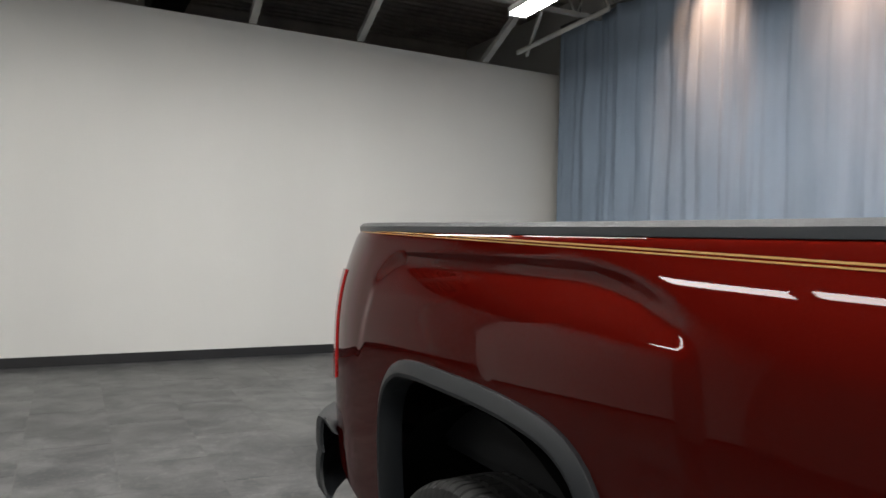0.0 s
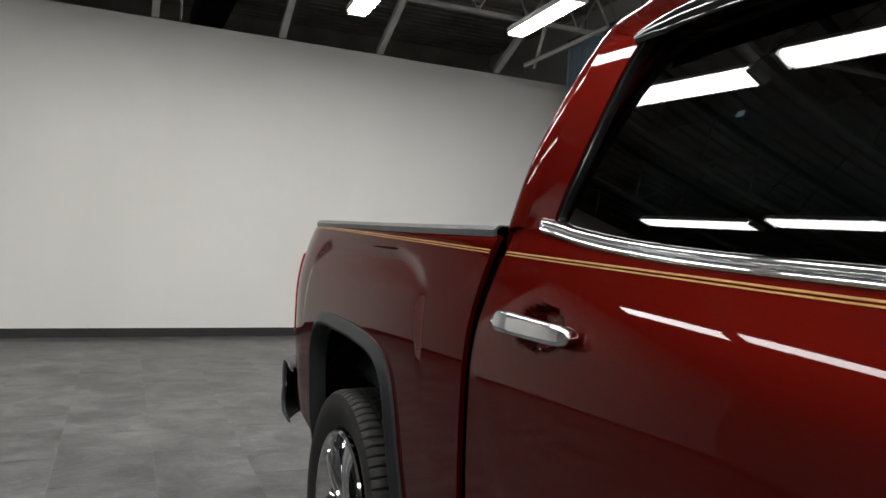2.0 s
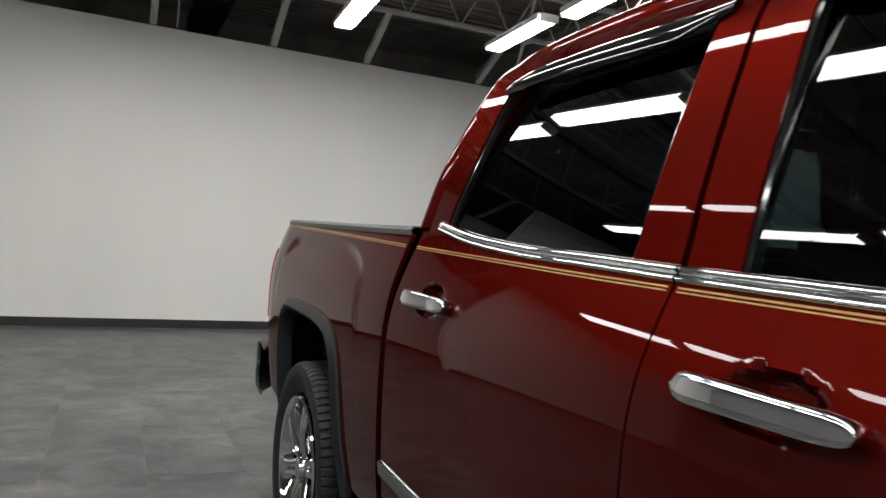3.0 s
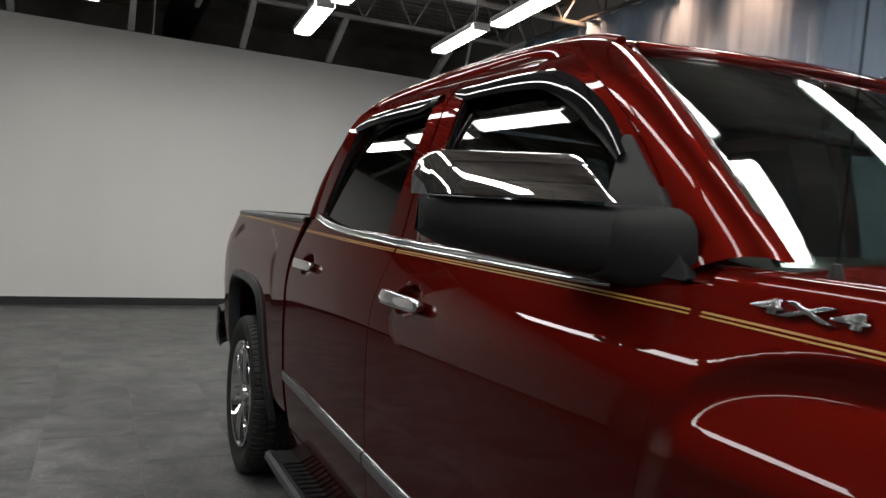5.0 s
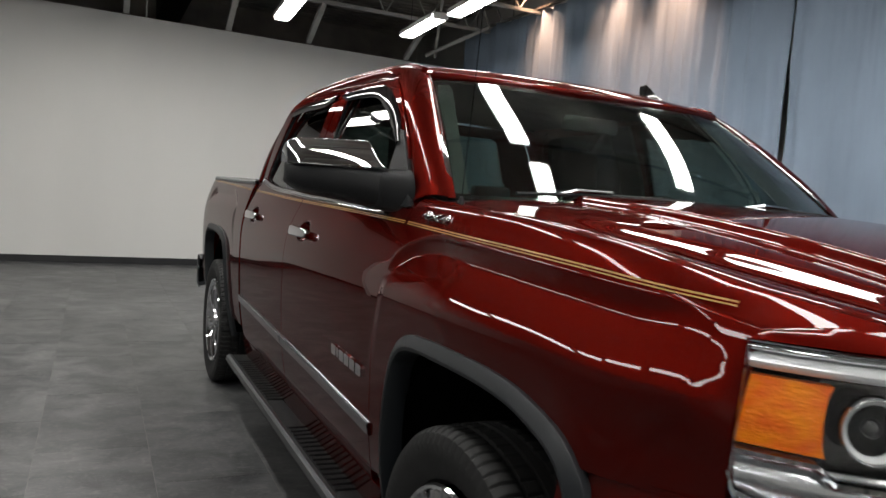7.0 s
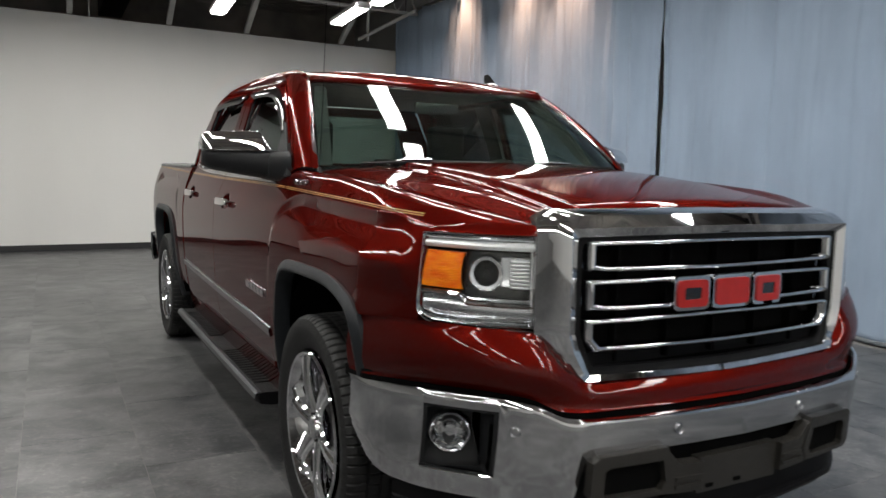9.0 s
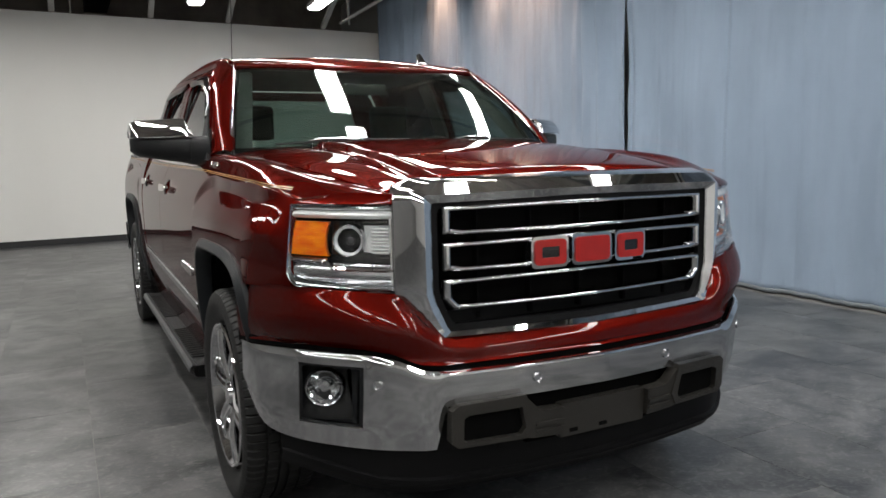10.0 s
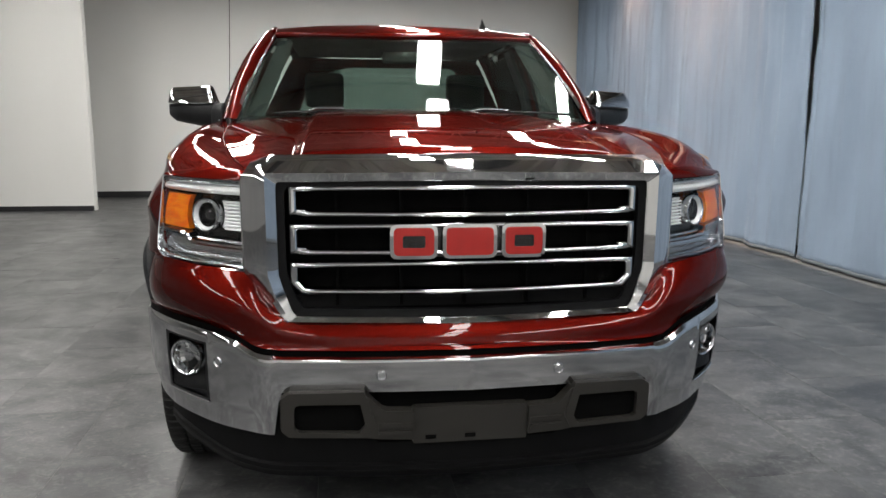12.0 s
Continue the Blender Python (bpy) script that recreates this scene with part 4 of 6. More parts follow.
    def corner(s):
        rows = []
        for i in range(13):
            z = lerp(0.66, 1.322, i / 12)
            row = []
            for k in range(7):
                a = k / 6 * math.pi / 2
                row.append(Vector((s * lerp(side_x(4.488, z) - 0.004, 0.775, 1 - math.cos(a)), lerp(4.488, 4.522, math.sin(a)), z)))
            rows.append(row)
        return shell(rows, 0.01, lambda p: Vector((0, 4.0, 1.0)))
    both("bed_corner", corner, PAINT)

    # rear bumper
    rows = []
    for i in range(33):
        t = i / 32 * 2 - 1
        x = 0.965 * math.copysign(min(1, abs(t) * 1.08) ** 0.9, t)
        y = 4.72 - 0.26 * smooth01((abs(t) - 0.72) / 0.28) ** 1.4
        rows.append([Vector((x, y + dy, z)) for dy, z in ((-0.13, 0.715), (-0.03, 0.735), (0.0, 0.732), (0.016, 0.715), (0.020, 0.68), (0.014, 0.645), (-0.004, 0.628), (0.010, 0.61), (0.015, 0.575), (0.004, 0.535), (-0.02, 0.515), (-0.12, 0.50))])
    part("rear_bumper", shell(rows, 0.01, lambda p: Vector((0, 4.3, 0.62))), FLARE, truck, "charcoal rear step bumper")

    # pinstripe
    for s in (-1, 1):
        for off, w in ((0.0, 0.0014), (0.0056, 0.0011)):
            for y0, y1 in ((-0.68, 0.455), (0.478, 1.628), (1.650, 2.637), (2.688, 4.40)):
                rows = []
                for i in range(41):
                    y = lerp(y0, y1, i / 40)
                    z = table([(-0.74, 1.188), (-0.5, 1.2025), (-0.28, 1.212), (0.28, 1.231), (0.5, 1.238), (1.3, 1.250), (1.8, 1.257), (2.2, 1.266), (2.66, 1.277), (3.1, 1.289), (4.4, 1.322)], y) - off
                    rows.append([P[s](y, z - w, -0.0012), P[s](y, z + w, -0.0012)])
                part("pinstripe", shell(rows, 0.001, core), GOLD, truck, "gold double pinstripe")

    # hood
    rows = []
    for i in range(161):
        t = i / 160 * 2 - 1
        row = []
        for j in range(81):
            v = (j / 80) ** 1.5
            y = lerp(-0.905 + 0.015 * abs(t) ** 3, 0.275 + 0.13 * t * t, v)
            x = t * hood_edge(y)
            drop = 0.012 * smooth01((0.05 - v) / 0.05)
            row.append(Vector((x, y, hood_z(x, y) - drop)))
        rows.append(row)
    part("hood", shell(rows, 0.016, lambda p: Vector((p.x * 0.6, p.y * 0.8, 0))), PAINT, truck)
    # cowl and wipers
    rows = []
    for i in range(41):
        t = i / 40 * 2 - 1
        x = 0.80 * t
        rows.append([Vector((x, 0.282 + 0.13 * t * t, 1.312 - 0.03 * t * t)), Vector((x, 0.345 + 0.13 * t * t, 1.318 - 0.02 * t * t))])
    part("cowl", shell(rows, 0.02, lambda p: Vector((p.x, p.y, 0))), PLASTIC, truck, "black plastic cowl")

    def ws(t, v):
        xb, xt = 0.805 * t, 0.657 * t
        q = 0.55 * t * t + 0.45 * t ** 4
        b = Vector((xb, 0.302 + 0.116 * q, 1.325 - 0.014 * t * t))
        e = Vector((xt, 0.857 + 0.110 * q, 1.724 + 0.008 * t * t))
        return b.lerp(e, v) + Vector((0, -0.5, 0.6)) * 0.022 * math.sin(math.pi * v)
    rows = [[ws(i / 30 * 2 - 1, j / 16) for j in range(17)] for i in range(31)]
    part("windscreen", shell(rows, 0.005, lambda p: Vector((0, 1.6, 1.3))), WSGLASS, truck, "clear green-tinted windscreen")
    for e in (-1, 1):
        part("windscreen_trim", tube(bmesh.new(), [ws(e * 0.996, k / 20) + Vector((0, -0.002, 0.003)) for k in range(21)], 0.0045, 8), SATIN, truck, "bright trim along the windscreen")
    # black edge band of the windscreen
    rows = []
    loop = [(-1 + 2 * k / 40, 0.0) for k in range(40)] + [(1, k / 20) for k in range(20)] + [(1 - 2 * k / 40, 1.0) for k in range(40)] + [(-1, 1 - k / 20) for k in range(20)]
    for t, v in loop:
        ti, vi = t * 0.972, 0.035 + v * 0.94
        inn = Vector((0, 0.6, -0.5)) * 0.012
        rows.append([ws(t, v) + inn, ws(ti, vi) + inn])
    part("windscreen_band", shell(rows, 0.002, lambda p: Vector((0, 1.6, 1.2)), closed=True), GLOSSB, truck)
    for x0, x1 in ((-0.62, -0.02), (0.10, 0.70)):
        bm = bmesh.new()
        pts = [ws(lerp(x0, x1, k / 10) / 0.80, 0.02 + 0.02 * math.sin(k / 10 * 2.2)) + Vector((0, -0.012, 0.012)) for k in range(11)]
        tube(bm, pts, 0.006, 6)
        wiper = part("wiper", bm, PLASTIC, truck, "black wiper blade")
        part("wiper_arm", tube(bmesh.new(), [Vector((x0 + 0.06 if x0 > 0 else x0 + 0.12, 0.37, 1.335)), pts[3] + Vector((0, -0.004, 0.012)), pts[5] + Vector((0, 0, 0.008))], 0.007, 6), SATIN, wiper)

    # painted cowl corners between fender, hood and pillar
    for s in (-1, 1):
        rows = []
        for k in range(9):
            t = k / 8
            a = Vector((side_x(0.452, belt(0.452)) - 0.008, 0.440, belt(0.452) - 0.003))
            b = Vector((hood_edge(0.452) - 0.010, 0.440, hood_z(hood_edge(0.44), 0.44) - 0.003))
            p = a.lerp(b, t) + Vector((0, 0, 0.014 * math.sin(math.pi * t)))
            rows.append([Vector((s * p.x, p.y + dy, p.z + dz)) for dy, dz in ((0, 0), (0.04, 0.004), (0.09, 0.010))])
        part("cowl_corner", shell(rows, 0.006, lambda p: Vector((0, p.y, 0.6))), PAINT, truck)

    # roof antenna fin
    bm = bmesh.new()
    rows = []
    for i in range(9):
        t = i / 8
        w = 0.022 * math.sin(math.pi * min(0.95, t * 0.8 + 0.15))
        y = 1.02 + 0.15 * t
        h = 0.012 + 0.055 * smooth01(t * 1.2) * (1 if t < 0.85 else 0.85)
        zr = roof_z(0.43, y)
        rows.append([Vector((0.43 + x, y + 0.02 * (z > 0), zr - 0.004 + z)) for x, z in ((-w * 1.5, 0), (-w * 0.6, h * 0.5), (0, h), (w * 0.6, h * 0.5), (w * 1.5, 0))])
    bm = shell(rows)
    bmesh.ops.holes_fill(bm, edges=bm.edges)
    part("antenna_fin", bm, GLOSSB, truck, "black roof antenna fin")

    # whip antenna on the fender by the cowl
    mast = part("antenna_mast", tube(bmesh.new(), [(-0.812, 0.325, 1.27), (-0.798, 0.323, 1.60), (-0.786, 0.320, 1.95)], 0.0014, 8), DARKIN, truck, "thin black whip antenna")
    bm = revolve([(0.0, 1.318), (0.006, 1.316), (0.010, 1.300), (0.013, 1.282), (0.014, 1.262)], 16, "z")
    bmesh.ops.translate(bm, verts=bm.verts, vec=(-0.811, 0.325, 0))
    part("antenna_base", bm, PLASTIC, mast)

    build_mirrors(truck)
    build_front(truck)
    build_running_boards(truck)
    build_cabin(truck)
    build_wheels(truck)
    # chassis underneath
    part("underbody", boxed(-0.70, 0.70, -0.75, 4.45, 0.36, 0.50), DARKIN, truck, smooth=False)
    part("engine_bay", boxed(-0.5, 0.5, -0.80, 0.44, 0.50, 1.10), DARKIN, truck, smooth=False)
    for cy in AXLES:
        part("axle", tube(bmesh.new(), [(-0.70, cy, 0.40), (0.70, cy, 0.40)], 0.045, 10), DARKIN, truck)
    # dark inner shells behind the panel gaps
    for s in (-1, 1):
        for y0, y1 in ((0.42, 0.52), (1.60, 1.68), (2.60, 2.72)):
            rows = [[P[s](lerp(y0, y1, i / 4), z, 0.026) for z in (0.46, 0.7, 0.9, 1.1, 1.2, 1.262)] for i in range(5)]
            part("door_jamb", shell(rows, 0.005, core), DARKIN, truck)
    # lettered drive badge
    for s in (-1,):
        cu = bpy.data.curves.new("badge_text", "FONT")
        cu.body, cu.size, cu.extrude, cu.bevel_depth, cu.align_x = "4X4", 0.062, 0.004, 0.0015, "LEFT"
        cu.space_character = 1.0
        tmp = new("badge_text", cu)
        bpy.context.view_layer.update()
        me = bpy.data.meshes.new_from_object(tmp.evaluated_get(bpy.context.evaluated_depsgraph_get()))
        bpy.data.objects.remove(tmp)
        me.materials.clear()
        me.materials.append(CHROME)
        xs = [v.co.x for v in me.vertices]
        k = 0.160 / max(xs)
        for v in me.vertices:
            y, z = 0.372 - v.co.x * k, 1.249 + v.co.y * 0.42
            v.co = Vector((-(side_x(y, z) + 0.004 + v.co.z), y, z + (y - 0.27) * 0.03))
        bd = new("drive_badge", me)
        bd.parent = truck
        bd["label"] = "chrome four-wheel-drive badge"
    # the far side stands a little further out
    def widen(x):
        return 0.032 * smooth01((x + 0.5) / 1.4)
    for ob in truck.children_recursive:
        if ob.matrix_basis != Matrix.Identity(4):
            ob.location.x += widen(ob.location.x)
        elif ob.parent.matrix_basis == Matrix.Identity(4):
            for v in ob.data.vertices:
                v.co.x += widen(v.co.x)
    return truck


def build_mirrors(truck):
    for s in (-1, 1):
        def section(t, lo, hi):
            """Slice of the mirror head at t from the door (0) to the tip (1)."""
            x = lerp(0.925, 1.165, t)
            yf = lerp(0.625, 0.815, t ** 1.2)
            yb = lerp(0.80, 0.905, t)
            e = 1 - max(0, (t - 0.78) / 0.22) ** 2 * 0.5
            cy, hy = (yf + yb) / 2, (yb - yf) / 2 * e
            return x, cy, hy, lo, hi, e
        def head(zlo, zhi, top):
            rows = []
            for i in range(17):
                t = i / 16
                x, cy, hy, lo, hi, e = section(t, zlo(t), zhi(t))
                cz, hz = (lo + hi) / 2, (hi - lo) / 2
                row = []
                for k in range(21):
                    a = 2 * math.pi * k / 20
                    c, sn = math.cos(a), math.sin(a)
                    ex = 0.45
                    yy = cy + hy * math.copysign(abs(c) ** ex, c)
                    zz = cz + hz * (math.copysign(abs(sn) ** ex, sn)) * (e if sn * top > 0 else 1)
                    if sn * top > 0 and c < 0:
                        yy += 0.03 * (sn * top) ** 2
                    row.append(Vector((s * x, yy, zz)))
                rows.append(row)
            bm = shell(rows)
            bmesh.ops.remove_doubles(bm, verts=bm.verts, dist=1e-5)
            bmesh.ops.holes_fill(bm, edges=bm.edges)
            bmesh.ops.recalc_face_normals(bm, faces=bm.faces)
            return bm
        hous = part("door_mirror", head(lambda t: lerp(1.264, 1.305, t), lambda t: 1.384, -1), PLASTIC, truck, "black plastic door mirror housing", angle=40)
        # cap: a leaning shell, low at its front edge and high at the back
        rows = []
        for i in range(33):
            t = i / 32
            x, yf, yb = lerp(0.918, 1.170, t), lerp(0.628, 0.790, t ** 1.2), lerp(0.80, 0.903, t)
            tip = max(0.0, (t - 0.86) / 0.14)
            end = math.sqrt(max(0.0, 1 - tip ** 2.2))
            hi = (lerp(1.470, 1.463, t) - 1.3865) * smooth01(0.25 + t / 0.14) * lerp(0.45, 1.0, end)
            yl = lerp(lerp(yf, yb, 0.35), yf, end)
            yt = yl + lerp(0.092, 0.070, t)
            row = []
            for k in range(9):
                f = k / 8
                b = 0.010 * math.sin(math.pi * f)
                row.append(Vector((s * x, lerp(yl, yt, f) - b * 0.7, 1.3865 + hi * (f ** 0.92) * 0.97 + b * 0.3)))
            row += [Vector((s * x, lerp(yt, yb, f), 1.3865 + hi * (1 - d))) for f, d in ((0.06, 0.012), (0.16, 0.0), (0.5, 0.0), (0.85, 0.02), (1.0, 0.12), (1.0, 1.0))]
            rows.append(row)
        bm = shell(rows)
        bmesh.ops.holes_fill(bm, edges=bm.edges)
        bmesh.ops.recalc_face_normals(bm, faces=bm.faces)
        part("mirror_cap", bm, CHROME, hous, "chrome mirror cap", angle=50)
        # arm and sail
        rows = []
        for i in range(9):
            t = i / 8
            x = lerp(0.87, 0.935, t)
            row = []
            for k in range(17):
                a = 2 * math.pi * k / 16
                c, sn = math.cos(a), math.sin(a)
                cy, hy = lerp(0.595, 0.715, t), lerp(0.088, 0.090, t)
                cz, hz = lerp(1.318, 1.322, t), lerp(0.068, 0.060, t)
                row.append(Vector((s * x, cy + hy * math.copysign(abs(c) ** 0.75, c), cz + hz * math.copysign(abs(sn) ** 0.75, sn))))
            rows.append(row)
        bm = shell(rows)
        bmesh.ops.remove_doubles(bm, verts=bm.verts, dist=1e-5)
        bmesh.ops.holes_fill(bm, edges=bm.edges)
        bmesh.ops.recalc_face_normals(bm, faces=bm.faces)
        part("mirror_arm", bm, PLASTIC, hous)
        sail = rounded([(0.50, 1.275), (0.745, 1.285), (0.755, 1.515), (0.735, 1.515), (0.60, 1.40)], 0.012, 3)
        part("mirror_sail", slab(sail, lambda y, z, d: Vector((s * (side_x(y, z) + 0.006 - d), y, z)), 0.02), PLASTIC, hous, "black mirror sail")
        part("mirror_glass", boxed(min(s * 0.945, s * 1.150), max(s * 0.945, s * 1.150), 0.905, 0.909, 1.30, 1.445, bevel=0.0015), CHROME, hous)


def build_running_boards(truck):
    for s in (-1, 1):
        prof = [(0.84, 0.345), (0.985, 0.350), (1.000, 0.342), (1.004, 0.325), (0.995, 0.300), (0.94, 0.290), (0.84, 0.295)]
        rows = []
        n = 30
        for i in range(n + 1):
            y = lerp(0.59, 2.72, i / n)
            e = 1.0 if 0 < i < n else 0.985
            rows.append([Vector((s * x * (e if x > 0.9 else 1), y, z)) for x, z in prof + prof[:1]])
        bm = shell(rows)
        bmesh.ops.remove_doubles(bm, verts=bm.verts, dist=1e-5)
        bmesh.ops.holes_fill(bm, edges=bm.edges)
        bmesh.ops.recalc_face_normals(bm, faces=bm.faces)
        board = part("running_board", bm, STEPB, truck, "black running board with ribbed step pads")
        rows = [[Vector((s * x, lerp(0.59, 2.72, i / n), z)) for x, z in ((0.978, 0.3515), (0.990, 0.354), (1.004, 0.344), (1.008, 0.324))] for i in range(n + 1)]
        part("edge_strip", shell(rows, 0.003, lambda p: Vector((0, p.y, 0.1))), STEPM, board, "dull metal edge strip")
        for y0, y1 in ((0.75, 1.48), (1.80, 2.60)):
            k = int((y1 - y0) / 0.046)
            for j in range(k):
                y = y0 + j * 0.046
                part("tread_rib", boxed(min(s * 0.86, s * 0.970), max(s * 0.86, s * 0.970), y, y + 0.030, 0.344, 0.355, bevel=0.004), STEPB, board, smooth=False)
        for y in (0.95, 1.75, 2.45):
            part("bracket", boxed(min(s * 0.70, s * 0.90), max(s * 0.70, s * 0.90), y, y + 0.06, 0.31, 0.40), DARKIN, board, smooth=False)


def build_cabin(truck):
    def cushion(x0, x1, y0, y1, z0, z1, r=0.05):
        bm = box(bmesh.new(), x0, x1, y0, y1, z0, z1)
        bmesh.ops.bevel(bm, geom=list(bm.edges), offset=r, segments=4, affect="EDGES", profile=0.6)
        return bm
    for x in (-0.42, 0.42):
        seat = part("front_seat", cushion(x - 0.26, x + 0.26, 1.02, 1.50, 0.72, 0.92), LEATHER, truck, "black front seat")
        bm = cushion(x - 0.26, x + 0.26, 1.42, 1.56, 0.80, 1.33, 0.06)
        for v in bm.verts:
            v.co.y += (v.co.z - 0.8) * 0.24
        part("backrest", bm, LEATHER, seat)
        bm = cushion(x - 0.115, x + 0.115, 1.575, 1.67, 1.385, 1.590, 0.04)
        part("headrest", bm, LEATHER, seat)
        part("headrest_post", tube(bmesh.new(), [(x - 0.06, 1.62, 1.26), (x - 0.06, 1.62, 1.40)], 0.007, 6), SATIN, seat)
    rear = part("rear_bench", cushion(-0.70, 0.70, 2.02, 2.50, 0.72, 0.92), LEATHER, truck, "black rear bench seat")
    part("backrest", cushion(-0.70, 0.70, 2.42, 2.54, 0.85, 1.32), LEATHER, rear)
    for x in (-0.42, 0.42):
        part("headrest", cushion(x - 0.12, x + 0.12, 2.43, 2.50, 1.30, 1.40, 0.03), LEATHER, rear)
    # dashboard
    rows = []
    for i in range(31):
        t = i / 30 * 2 - 1
        x = 0.80 * t
        rows.append([Vector((x, 0.42 + 0.12 * t * t, 1.292)), Vector((x, 0.62, 1.315 + 0.02 * math.exp(-((x - 0.42) / 0.2) ** 2))), Vector((x, 0.80, 1.295 + 0.03 * math.exp(-((x - 0.42) / 0.2) ** 2))), Vector((x, 0.86, 1.23)), Vector((x, 0.84, 1.0)), Vector((x, 0.70, 0.80))])
    part("dashboard", shell(rows, 0.02, lambda p: Vector((p.x, 0.5, 0.9))), PLASTIC, truck)
    bm = bmesh.new()
    c = Vector((0.42, 1.02, 1.20))
    up = Vector((0, -0.36, 0.93)).normalized()
    tube(bm, [c + (Vector((1, 0, 0)) * math.cos(2 * math.pi * k / 32) + up * math.sin(2 * math.pi * k / 32)) * 0.185 for k in range(33)], 0.015, 8, False)
    wheel = part("steering_wheel", bm, PLASTIC, truck)
    part("hub", boxed(0.33, 0.51, 0.985, 1.03, 1.15, 1.25, bevel=0.02), PLASTIC, wheel)
    part("column", tube(bmesh.new(), [(0.42, 0.80, 1.13), (0.42, 1.0, 1.19)], 0.03, 8), PLASTIC, wheel)
    # door linings, roof lining, pillars inside, floor
    for s in (-1, 1):
        part("door_lining", boxed(min(s * 0.82, s * 0.86), max(s * 0.82, s * 0.86), 0.55, 2.60, 0.55, 1.255, bevel=0.01), TRIM, truck)
        for y0, y1, z0, z1 in ((1.56, 1.72, 1.25, 1.74),):
            rows = [[Vector((s * (side_x(y, z) - 0.045), y, z)) for z in (z0, (z0 + z1) / 2, z1)] for y in (y0, y1)]
            part("pillar_lining", shell(rows, 0.02, axis_core(1.3)), TRIM, truck)
        rows = [[Vector((s * 0.765, 0.52, 1.33)), Vector((s * 0.70, 0.54, 1.33))], [Vector((s * 0.635, 0.93, 1.70)), Vector((s * 0.58, 0.96, 1.71))]]
        part("pillar_lining", shell(rows, 0.02, axis_core(1.2)), LEATHER, truck)
        part("grab_handle", tube(bmesh.new(), [(s * 0.735, 0.66, 1.40), (s * 0.69, 0.69, 1.44), (s * 0.645, 0.80, 1.55), (s * 0.66, 0.82, 1.585)], 0.012, 8), TRIM, truck)
    part("roof_lining", boxed(-0.60, 0.60, 1.02, 2.42, 1.745, 1.76), TRIM, truck, smooth=False)
    part("cabin_floor", boxed(-0.82, 0.82, 0.45, 2.62, 0.50, 0.56), DARKIN, truck, smooth=False)
    part("firewall", boxed(-0.80, 0.80, 0.45, 0.49, 0.5, 1.25), DARKIN, truck, smooth=False)
    part("centre_console", boxed(-0.13, 0.13, 0.80, 1.60, 0.56, 1.0, bevel=0.03), TRIM, truck)
    part("inside_mirror", boxed(-0.12, 0.12, 0.90, 0.93, 1.60, 1.66, bevel=0.012), GLOSSB, truck)


